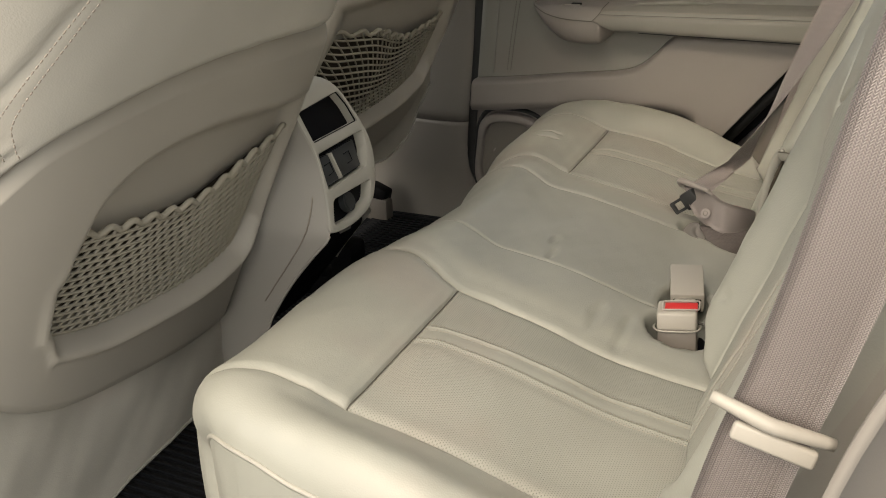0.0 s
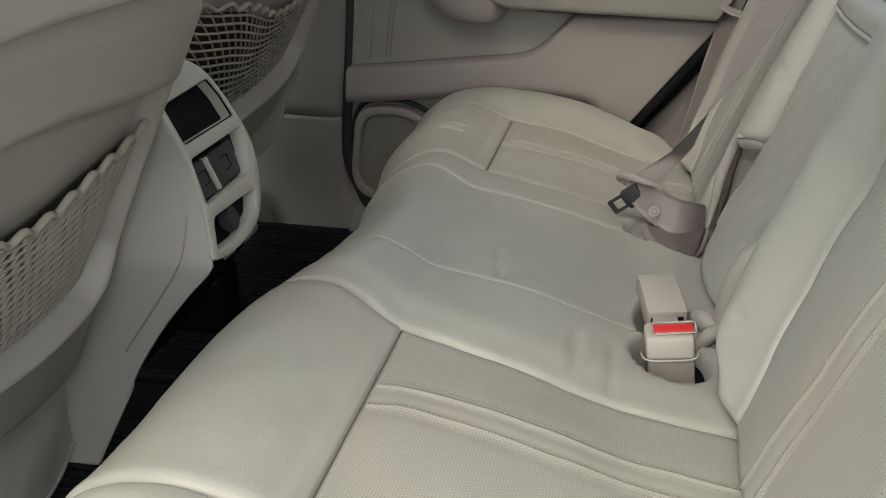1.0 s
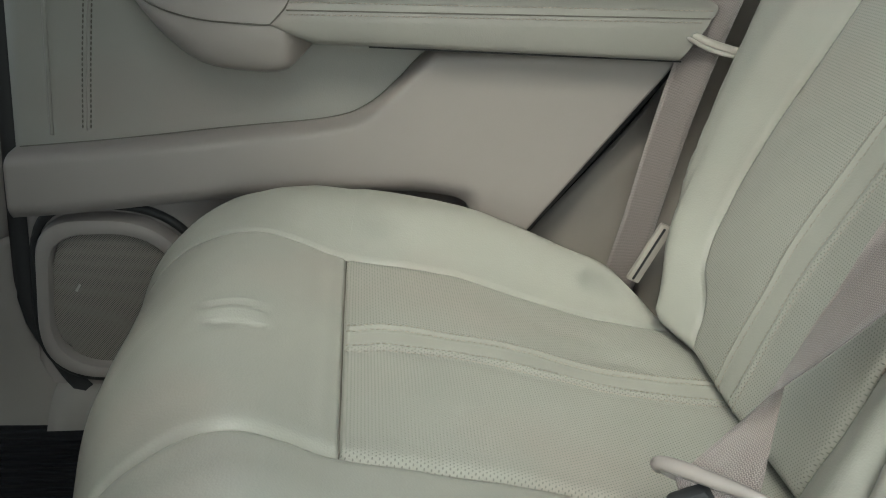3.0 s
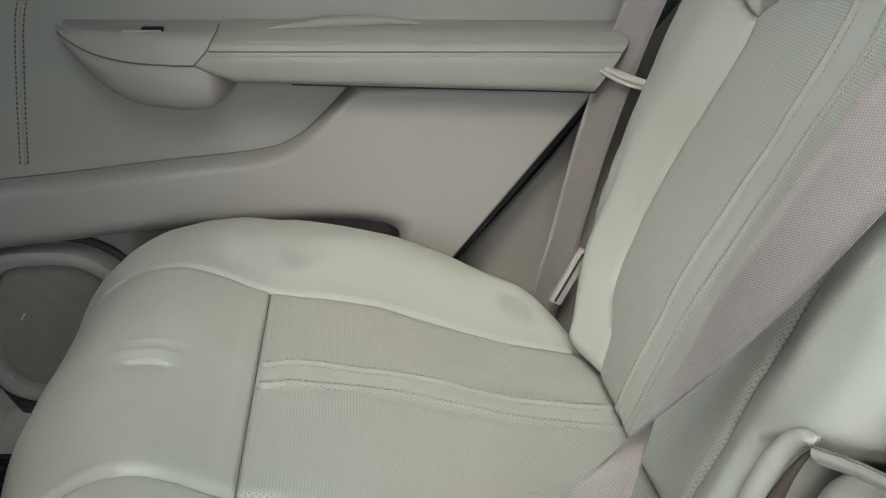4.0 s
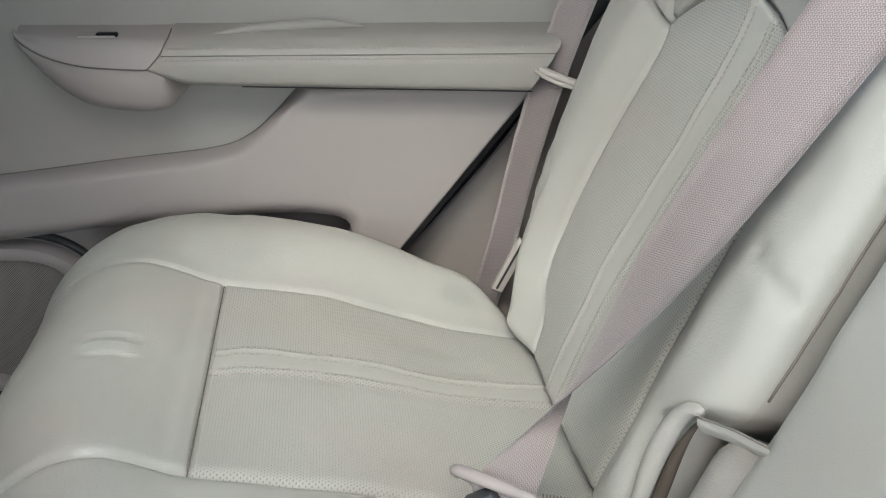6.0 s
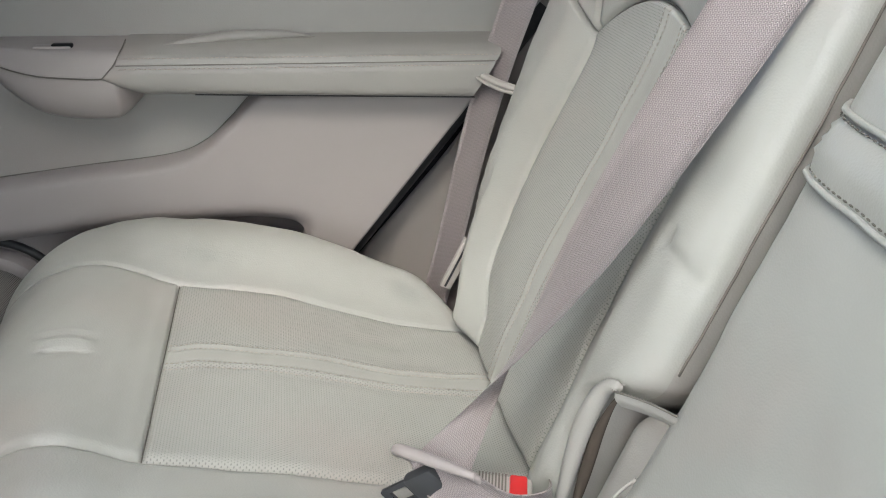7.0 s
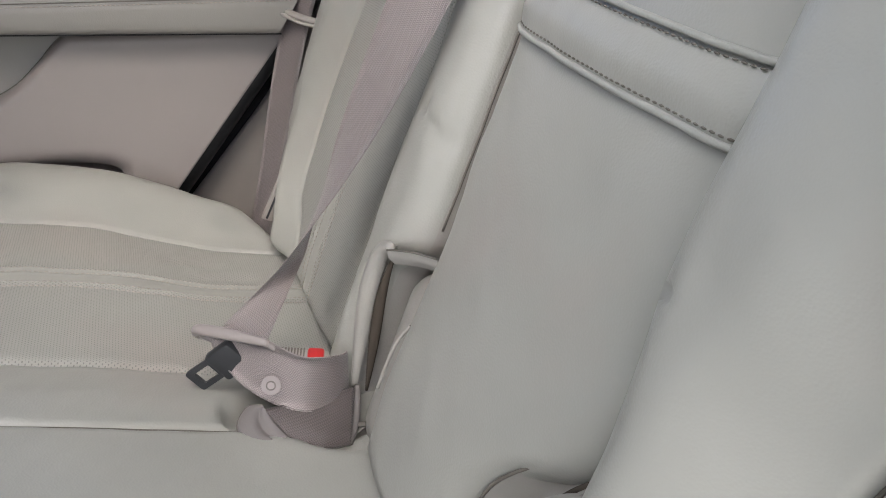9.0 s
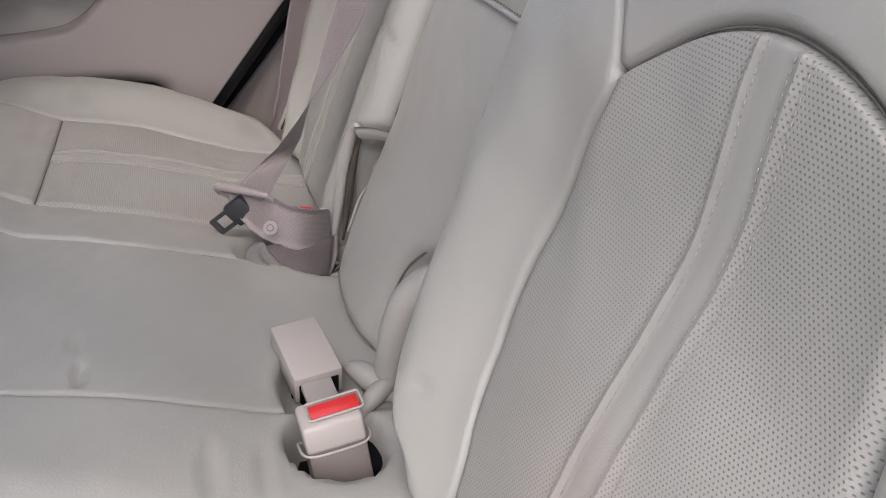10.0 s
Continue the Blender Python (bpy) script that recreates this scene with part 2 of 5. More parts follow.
def stitches(name, pts, material, parent, step=0.005, size=(0.0032, 0.0007), up=None, label=""):
    """A row of short thread stitches lying along pts."""
    p = np.array(pts, float)
    s = np.r_[0, np.cumsum(np.linalg.norm(np.diff(p, axis=0), axis=1))]
    vs, fs = [], []
    for a in np.arange(step * 0.5, s[-1] - step, step):
        q = [np.array([np.interp(a + d, s, p[:, k]) for k in range(3)]) for d in (0, size[0] / 2, size[0])]
        v, f = tube_data(q, [size[1] * 0.6, size[1], size[1] * 0.6], 5)
        fs += [tuple(i + len(vs) for i in g) for g in f]
        vs += v
    return mesh_part(name, vs, fs, material, parent, label)


def ribbon(name, left, right, thick, material, parent, label=""):
    """A flat strap between two edge lines, with thickness and cloth coordinates in metres."""
    a, b = np.array(left, float), np.array(right, float)
    n, m = len(a), 7
    mid = (a + b) / 2
    s = np.r_[0, np.cumsum(np.linalg.norm(np.diff(mid, axis=0), axis=1))]
    t = np.gradient(mid, axis=0)
    nor = np.cross(t, b - a)
    nor /= np.linalg.norm(nor, axis=1)[:, None] + 1e-12
    vs, uv, fs = [], [], []
    for side in (0.5, -0.5):
        for i in range(n):
            for j in range(m):
                f = j / (m - 1)
                edge = 0.25 if j in (0, m - 1) else 1.0
                vs.append(a[i] * (1 - f) + b[i] * f + nor[i] * thick * side * edge)
                uv.append((s[i], f * np.linalg.norm(b[i] - a[i])))
    k = n * m
    fs += grid_faces(n, m, 0, True) + grid_faces(n, m, k)
    for i in range(n - 1):
        fs.append((i * m, (i + 1) * m, k + (i + 1) * m, k + i * m))
        c = i * m + m - 1
        fs.append((c + m, c, k + c, k + c + m))
    for j in range(m - 1):
        fs.append((j, j + 1, k + j + 1, k + j))
        c = (n - 1) * m + j
        fs.append((c + 1, c, k + c, k + c + 1))
    return mesh_part(name, vs, fs, material, parent, label, uv=uv)


def rbox(size, r=0.004, seg=2, m=None, shape=None):
    """A box with rounded edges; shape moves its corners before the edges are rounded."""
    bm = bmesh.new()
    bmesh.ops.create_cube(bm, size=1.0)
    for v in bm.verts:
        v.co = Vector((v.co.x * size[0], v.co.y * size[1], v.co.z * size[2]))
        if shape:
            v.co = Vector(shape(*v.co))
    if r:
        bmesh.ops.bevel(bm, geom=bm.edges[:], offset=r, segments=seg, affect="EDGES", profile=0.5)
    if m is not None:
        bmesh.ops.transform(bm, matrix=m, verts=bm.verts)
    return bm


def prism(outline, depth, r=0.0, seg=2, m=None):
    """A polygon in x, y drawn out along z by depth, with its edges rounded."""
    bm = bmesh.new()
    a = [bm.verts.new((x, y, 0)) for x, y in outline]
    b = [bm.verts.new((x, y, depth)) for x, y in outline]
    bm.faces.new(a[::-1])
    top = bm.faces.new(b)
    n = len(a)
    for i in range(n):
        bm.faces.new((a[i], a[(i + 1) % n], b[(i + 1) % n], b[i]))
    if r:
        bmesh.ops.bevel(bm, geom=list(top.edges), offset=r, segments=seg, affect="EDGES", profile=0.5)
    if m is not None:
        bmesh.ops.transform(bm, matrix=m, verts=bm.verts)
    return bm


def frame_prism(outer, inners, depth, r, m):
    """A plate with holes: outer and inner outlines, drawn out along z."""
    bm = bmesh.new()
    loops = []
    for ring in [outer] + inners:
        vs = [bm.verts.new((x, y, 0)) for x, y in ring]
        loops.append([bm.edges.new((vs[i], vs[(i + 1) % len(vs)])) for i in range(len(vs))])
    bmesh.ops.triangle_fill(bm, use_beauty=True, use_dissolve=False, edges=[e for lo in loops for e in lo])
    res = bmesh.ops.extrude_face_region(bm, geom=bm.faces[:])
    up = [v for v in res["geom"] if isinstance(v, bmesh.types.BMVert)]
    bmesh.ops.translate(bm, vec=(0, 0, depth), verts=up)
    if r:
        upset = set(up)
        rim = [e for e in bm.edges if e.verts[0] in upset and e.verts[1] in upset and e.calc_face_angle(0) > 0.5]
        bmesh.ops.bevel(bm, geom=rim, offset=r, segments=2, affect="EDGES", profile=0.5)
    bmesh.ops.transform(bm, matrix=m, verts=bm.verts)
    return bm


def rounded(poly, r, n=5):
    """Rounds the corners of an outline."""
    out = []
    k = len(poly)
    for i in range(k):
        p, a, b = Vector(poly[i]), Vector(poly[i - 1]), Vector(poly[(i + 1) % k])
        da, db = (a - p), (b - p)
        ra, rb = min(r, da.length * 0.48), min(r, db.length * 0.48)
        s, e = p + da.normalized() * ra, p + db.normalized() * rb
        for j in range(n + 1):
            t = j / n
            q = s * (1 - t) ** 2 + p * 2 * t * (1 - t) + e * t * t
            out.append((q.x, q.y))
    return out


# plane frames for flat pieces: drawn in (y, z) facing +x, and in (x, z) facing -y
def face_x(x):
    return Matrix(((0, 0, 1, x), (1, 0, 0, 0), (0, 1, 0, 0), (0, 0, 0, 1)))


def face_ny(y):
    return Matrix(((1, 0, 0, 0), (0, 0, -1, y), (0, 1, 0, 0), (0, 0, 0, 1)))


# ---------------------------------------------------------------- body shell of the car
def slab(name, outline, depth, m, material, label="", category="wall", r=0.0):
    ob = part(name, prism(outline, depth, r, 2, m), material, None, smooth=False)
    return tagged(ob, label, category, kind="structure")


slab("ground", [(-60, -60), (60, -60), (60, 60), (-60, 60)], 0.05, Matrix.Translation((0, 0, -0.50)), ASPHALT, "pale grey concrete beneath the car", "ground")
slab("floor", [(-1.7, -0.70), (1.7, -0.70), (1.7, 0.72), (-1.7, 0.72)], 0.08, Matrix.Translation((0, 0, -0.022)), CARPET, "black carpeted car floor", "floor")
# unseen roof opening with its pane, added and placed to light the cabin
ceil = part("ceiling", frame_prism([(-1.1, -0.66), (1.6, -0.66), (1.6, 0.66), (-1.1, 0.66)], [rounded([(-0.30, -0.42), (0.32, -0.42), (0.32, 0.14), (-0.30, 0.14)], 0.05)], 0.04, 0.0,
                                   Matrix.Translation((0, 0, 1.10))), HEADLINER, None, smooth=False)
tagged(ceil, "pale cloth headliner round an added light opening", "ceiling", kind="structure")
roof = part("wall_roof", frame_prism([(-1.12, -0.70), (1.62, -0.70), (1.62, 0.70), (-1.12, 0.70)], [rounded([(-0.34, -0.46), (0.36, -0.46), (0.36, 0.18), (-0.34, 0.18)], 0.05)], 0.012, 0.0, Matrix.Translation((0, 0, 1.143))), PAINT, None, smooth=False)
tagged(roof, "dark painted roof panel round the added light opening", "car body", kind="structure")
roof_pane = slab("window_2", rounded([(-0.33, -0.45), (0.35, -0.45), (0.35, 0.17), (-0.33, 0.17)], 0.05), 0.004, Matrix.Translation((0, 0, 1.142)), GLASS, "unseen glass pane added over the light opening", "window")
roof_pane.visible_shadow = False
# far body side, with window openings over the belt line
slab("wall_right_lower", [(-1.7, -0.02), (1.7, -0.02), (1.7, 0.68), (-1.7, 0.68)], 0.05, face_ny(0.80), BLACK, "dark painted body side behind the trim", "car body")
slab("wall_right_upper", [(-1.1, 1.04), (1.6, 1.04), (1.6, 1.14), (-1.1, 1.14)], 0.06, face_ny(0.76), HEADLINER, "roof rail over the side windows", "car body")
for k, (a, b) in enumerate([(-0.52, -0.40), (0.62, 0.80), (1.4, 1.5)]):
    slab("wall_right_pillar_%d" % (k + 1), [(a, 0.66), (b, 0.66), (b - 0.05, 1.06), (a - 0.05, 1.06)], 0.05, face_ny(0.76), TRIM, "upright window pillar", "car body")
# near side: door opening between the pillars, the door stands open out of view
slab("wall_left_sill", [(-1.7, -0.02), (0.33, -0.02), (0.33, 0.10), (-1.7, 0.10)], 0.08, face_ny(-0.68), PAINT, "dark painted door sill", "car body")
slab("wall_left_quarter", [(0.50, -0.02), (1.7, -0.02), (1.7, 0.72), (0.72, 0.72), (0.44, 0.40), (0.40, 0.10)], 0.06, face_ny(-0.70), PAINT, "dark painted rear quarter", "car body")
slab("wall_left_upper", [(-1.1, 1.06), (1.6, 1.06), (1.6, 1.14), (-1.1, 1.14)], 0.06, face_ny(-0.66), HEADLINER, "roof rail over the open door", "car body")
slab("wall_left_pillar", [(-0.62, 0.0), (-0.44, 0.0), (-0.50, 1.08), (-0.58, 1.08)], 0.06, face_ny(-0.66), TRIM, "centre pillar beside the open door", "car body")
slab("wall_left_pillar_rear", [(0.72, 0.70), (0.92, 0.70), (0.98, 1.08), (0.88, 1.08)], 0.06, face_ny(-0.66), TRIM, "rear window pillar", "car body")
slab("wall_rear", [(-0.70, -0.02), (0.70, -0.02), (0.70, 0.66), (-0.70, 0.66)], 0.05, face_x(1.62), TRIM, "tailgate trim behind the seats", "car body")
slab("wall_front", [(-0.70, -0.02), (0.70, -0.02), (0.70, 0.62), (-0.70, 0.62)], 0.05, face_x(-1.66), BLACK, "dark dashboard bulkhead", "car body")
pane = slab("window_1", [(-0.38, 0.68), (0.66, 0.68), (0.60, 1.05), (-0.40, 1.05)], 0.004, face_ny(0.765), GLASS, "clear side window glass", "window")
pane.visible_shadow = False

# ribbed rubber mats in the foot well
mats = thing("floor_mat", "black ribbed rubber floor mat in the foot well", "floor mat", (-0.35, 0.36, 0.058))
bm = bmesh.new()
for k in range(42):
    y = 0.10 + 0.0135 * k
    bmesh.ops.create_cube(bm, size=1.0, matrix=Matrix.LocRotScale((-0.33, y, 0.066), None, (0.46, 0.006, 0.006)))
part("rib", bm, MAT, mats, smooth=False)["kind"] = "stuff"
part("base", rbox((0.52, 0.62, 0.008), 0.003, 2, Matrix.Translation((-0.33, 0.38, 0.062))), MAT, mats)
copy_thing(mats, Matrix.Translation((-0.35, -0.36, 0.058)))

# ---------------------------------------------------------------- rear bench: seat cushions
S_PROFILE = [(.37, .28), (.312, .300), (.25, .309), (.20, .316), (.15, .331), (.10, .346), (.05, .356), (.0, .363), (-.04, .378), (-.08, .387), (-.12, .382),
             (-.155, .362), (-.184, .328), (-.20, .285), (-.206, .22), (-.20, .13), (-.185, .06)]


def seat_profile(n_back=104, n_front=78):
    d = spline(S_PROFILE, even=False)
    k = int(np.argmin(np.abs(d[:, 0])))
    s = np.r_[0, np.cumsum(np.linalg.norm(np.diff(d, axis=0), axis=1))]
    w = np.sin(np.linspace(0, math.pi / 2, n_back))
    back = s[k] * w
    front = s[k] + (s[-1] - s[k]) * (1 - np.cos(np.linspace(0, math.pi / 2, n_front)))
    q = np.r_[back, front[1:]]
    p = np.stack([np.interp(q, s, d[:, 0]), np.interp(q, s, d[:, 1])], 1)
    t = np.gradient(p, q, axis=0)
    t /= np.linalg.norm(t, axis=1)[:, None]
    nor = np.stack([t[:, 1], -t[:, 0]], 1)
    return p, nor, q - s[k], n_back - 1


SP, SN, SQ, SK = seat_profile()


def build_cushion(parent, knots, sign, seams, edge_r, bolster, regions, counts, stripe=None, seed=0.0, setback=lambda y: 0 * y, dents=(), lift=0.0):
    """Cushion from lines y = knot(x) that run front to back. seams: knots that carry a seam; edge_r: rounding at first and last knot;
    bolster: height added outside the seams; regions: part name and material for each strip, behind and before the cross seam."""
    x = SP[:, 0]
    K = [k(x, SQ) for k in knots]
    cols, strip = [], []
    for k in range(len(K) - 1):
        f = (1 - np.cos(np.linspace(0, math.pi, counts[k] + 1))) / 2
        for j, g in enumerate(f):
            if j == 0 and k > 0:
                continue
            cols.append(K[k] * (1 - g) + K[k + 1] * g)
            strip.append((k, j))
    Y = np.stack(cols, 1)
    nr, nc = Y.shape
    X, Z = SP[:, :1] + setback(Y) * sstep(0.0, 0.15, SQ)[:, None], SP[:, 1:] + 0 * Y
    D = np.zeros_like(Y) + lift
    for e, r in ((0, edge_r[0]), (-1, edge_r[1])):
        d = np.clip(np.abs(Y - K[e][:, None]), 0, r)
        D -= r - np.sqrt(np.maximum(r * r - (r - d) ** 2, 0))
    for k in seams:
        D -= 0.0055 * np.exp(-((Y - K[k][:, None]) / 0.0022) ** 2)
        D += 0.0010 * np.exp(-((np.abs(Y - K[k][:, None]) - 0.012) / 0.009) ** 2)
    way = 1 if (K[-1] - K[0]).mean() > 0 else -1
    for k, h, w in bolster:
        d = (K[k][:, None] - Y) * way if k == 1 else (Y - K[k][:, None]) * way
        D += h * sstep(0, w, d) * (1 - (0.72 if k == 1 else 0.0) * sstep(-0.02, 0.10, SQ))[:, None]
    if seams:
        a, b = min(seams), max(seams)
        lo, hi = np.minimum(K[a], K[b])[:, None], np.maximum(K[a], K[b])[:, None]
        inside = sstep(-0.004, 0.01, Y - lo) * sstep(-0.004, 0.01, hi - Y)
        q = SQ[:, None]
        D -= 0.0038 * inside * np.exp(-(q / 0.0020) ** 2)
        D += 0.0015 * inside * np.exp(-((q - 0.012) / 0.008) ** 2)
        pad = inside * sstep(0.0, 0.03, -q)
        D += 0.006 * pad * np.sin(np.clip((Y - lo) / (hi - lo), 0, 1) * math.pi) - 0.001 * pad
    if stripe:
        for k in stripe:
            back = sstep(0.0, 0.006, -SQ)[:, None]
            D += 0.0013 * back * np.exp(-((Y - K[k][:, None]) / 0.0024) ** 2)
            D -= 0.0011 * back * np.exp(-((np.abs(Y - K[k][:, None]) - 0.005) / 0.002) ** 2)
    D += 0.0022 * wob(X * 3.0, Y * 3.0, seed) + 0.0007 * wob(X * 11 + 2, Y * 9, seed + 3)
    for cx, cy, rx, ry, depth in dents:
        D -= depth * sstep(1.25, 0.75, np.sqrt(((X - cx) / rx) ** 2 + ((Y - cy) / ry) ** 2)) * (SQ < 0.12)[:, None]
    P = np.stack([X + SN[:, :1] * D, Y, Z + SN[:, 1:] * D], 2)
    UV = np.stack([SQ[:, None] + 0 * Y, Y], 2)
    flip = (K[-1] - K[0]).mean() > 0
    starts = [0]
    for k in range(len(counts)):
        starts.append(starts[-1] + counts[k])
    for (seg, ks, name, material, label) in regions:
        r0, r1 = (0, SK + 1) if seg == "back" else (SK, nr) if seg == "front" else (0, nr)
        c0, c1 = starts[ks[0]], starts[ks[-1] + 1] + 1
        sub = P[r0:r1, c0:c1].reshape(-1, 3)
        mesh_part(name, sub, grid_faces(r1 - r0, c1 - c0, 0, flip), material, parent, label, uv=UV[r0:r1, c0:c1].reshape(-1, 2))
    return P, Y, starts


def along(pairs):
    f = curve1(pairs)
    return lambda x, q: f(np.where(q > 0.1, np.minimum(x, -0.10), x))


bench = thing("rear_bench_cushion", "beige leather rear bench cushion with stitched perforated inserts", "car seat", (0.0, 0.0, 0.04))
Lc = along([(-.25, -.10), (-.10, -.10), (0, -.105), (.1, -.115), (.2, -.115), (.37, -.115)])
Rc = along([(-.25, .152), (-.10, .152), (0, .143), (.1, .136), (.2, .143), (.37, .145)])
Lo = along([(-.25, -.485), (-.12, -.497), (0, -.495), (.1, -.496), (.2, -.495), (.29, -.475), (.37, -.46)])
Li = along([(-.25, -.19), (-.10, -.195), (0, -.228), (.1, -.245), (.2, -.25), (.29, -.252), (.37, -.252)])
Ro = along([(-.25, .505), (-.10, .515), (0, .505), (.1, .50), (.2, .490), (.29, .475), (.37, .46)])
Ri = along([(-.25, .215), (-.10, .225), (0, .228), (.1, .225), (.2, .230), (.29, .235), (.37, .235)])
Le = along([(-.25, -.485), (-.205, -.50), (-.18, -.520), (-.12, -.550), (0, -.580), (.10, -.595), (.18, -.59), (.235, -.56), (.27, -.53), (.31, -.49), (.37, -.48)])
Re = along([(-.25, .56), (-.205, .575), (-.18, .590), (-.12, .615), (-.04, .640), (.06, .635), (.14, .622), (.19, .605), (.235, .580), (.268, .545), (.31, .50), (.37, .485)])
Lp1, Lp2 = along([(-.25, -.355), (0, -.355), (.3, -.36), (.37, -.36)]), along([(-.25, -.326), (0, -.326), (.3, -.332), (.37, -.332)])
Rp1, Rp2 = along([(-.25, .355), (0, .355), (.3, .352), (.37, .35)]), along([(-.25, .385), (0, .385), (.3, .379), (.37, .379)])

CUSHION = [("back", [0], "outer_bolster", LEATHER, ""), ("front", [0], "outer_bolster_front", LEATHER, ""), ("front", [1, 2, 3], "front_roll", LEATHER, ""),
           ("back", [1], "perforated_insert", PERF, "perforated leather insert"), ("back", [2], "centre_stripe", LEATHER, "smooth leather stripe between two rows of stitching"),
           ("back", [3], "perforated_insert", PERF, "perforated leather insert"), ("full", [4], "inner_bolster", LEATHER, "")]
cush_l = new("cushion")
hang(cush_l, bench)
PL, YL, stL = build_cushion(cush_l, [Le, Lo, Lp1, Lp2, Li, Lc], -1, [1, 4], (0.05, 0.0055), [(1, 0.026, 0.07), (4, 0.008, 0.05)], CUSHION, [26, 16, 8, 12, 24], [2, 3], 0.4, lambda y: 0.040 * sstep(-0.24, -0.10, y), [(0.241, -0.150, 0.034, 0.036, 0.045), (0.15, -0.19, 0.006, 0.03, 0.003), (0.185, -0.20, 0.005, 0.04, 0.003)])
cush_r = new("cushion")
hang(cush_r, bench)
PR, YR, stR = build_cushion(cush_r, [Re, Ro, Rp2, Rp1, Ri, Rc], 1, [1, 4], (0.05, 0.0055), [(1, 0.034, 0.075), (4, 0.006, 0.05)], CUSHION, [26, 16, 8, 16, 16], [2, 3], 0.4, lambda y: 0.010 + 0.032 * sstep(0.36, 0.15, y), [(0.255, 0.170, 0.045, 0.035, 0.03), (0.216, 0.163, 0.026, 0.026, 0.018), (-0.080, 0.378, 0.024, 0.006, 0.0022), (-0.076, 0.366, 0.020, 0.005, -0.003), (-0.074, 0.352, 0.020, 0.004, 0.003), (0.19, 0.44, 0.03, 0.007, 0.003), (0.215, 0.40, 0.035, 0.006, 0.003)])
cush_c = new("cushion")
hang(cush_c, bench)
PC, YC, stC = build_cushion(cush_c, [lambda x, q: Lc(x, q) + 0.0014, lambda x, q: Rc(x, q) - 0.0014], 1, [], (0.0055, 0.0055), [], [("full", [0], "centre_pad", LEATHER, "")], [48], None, 0.4, lambda y: 0.041 + 0.014 * np.sin(np.clip((y + 0.10) / 0.25, 0, 1) * math.pi), [(0.30, 0.14, 0.06, 0.03, 0.012), (0.235, -0.080, 0.026, 0.056, 0.030), (0.245, 0.145, 0.042, 0.014, 0.018), (0.058, -0.045, 0.004, 0.012, 0.003), (0.066, -0.085, 0.0045, 0.016, 0.004)], 0.0060)


def along_column(P, j, r0=0, r1=None, lift=0.0007):
    c = P[r0:r1, j].copy()
    c[:, 2] += lift
    return c


for P, st, cu in ((PL, stL, cush_l), (PR, stR, cush_r)):
    for k in (2, 3):
        for d in (-2, 2):
            stitches("stitching", along_column(P, st[k] + d, 4, SK - 1), SHADE_THREAD, cu, 0.0044, (0.0029, 0.0005))
    # dark tube in the groove stands in for the cross seam's shade
    tube("seam", P[SK, st[1]:st[4] + 1] + np.array([0, 0, 0.0010]), 0.0005, SEAM, cu, "cross seam, its shade drawn as a dark line")
    # welt round the open side, with the side panel below it
    e = P[:, 0]
    tube("welt", e[6::2] + np.array([0, 0, 0.0]), 0.0028, WELT, cu)
    n = len(e)
    low = e.copy()
    low[:, 2] = 0.05
    low[:, 1] *= 0.99
    mesh_part("side_panel", np.vstack([e, (e + low) / 2, low]), grid_faces(3, n), LEATHER, cu)

# dark tubes draw the shade between neighbouring cushions
for K in (Lc, Rc):
    q = np.arange(6, len(SQ) - 20, 2)
    sx = SP[q, 0] + 0.0425 * sstep(0.0, 0.15, SQ[q])
    tube("joint", np.stack([sx + SN[q, 0] * 0.0010, K(SP[q, 0], SQ[q]), SP[q, 1] + SN[q, 1] * 0.0010], 1), 0.0021, SEAM, bench, "joint between the cushions, its shade drawn as a dark line")

# ---------------------------------------------------------------- rear bench: backrests
B_SLOPE = 0.354
BN = np.array([-1.0, 0, B_SLOPE]) / math.hypot(1, B_SLOPE)


def back_x(z):
    return 0.298 + B_SLOPE * (z - 0.345)


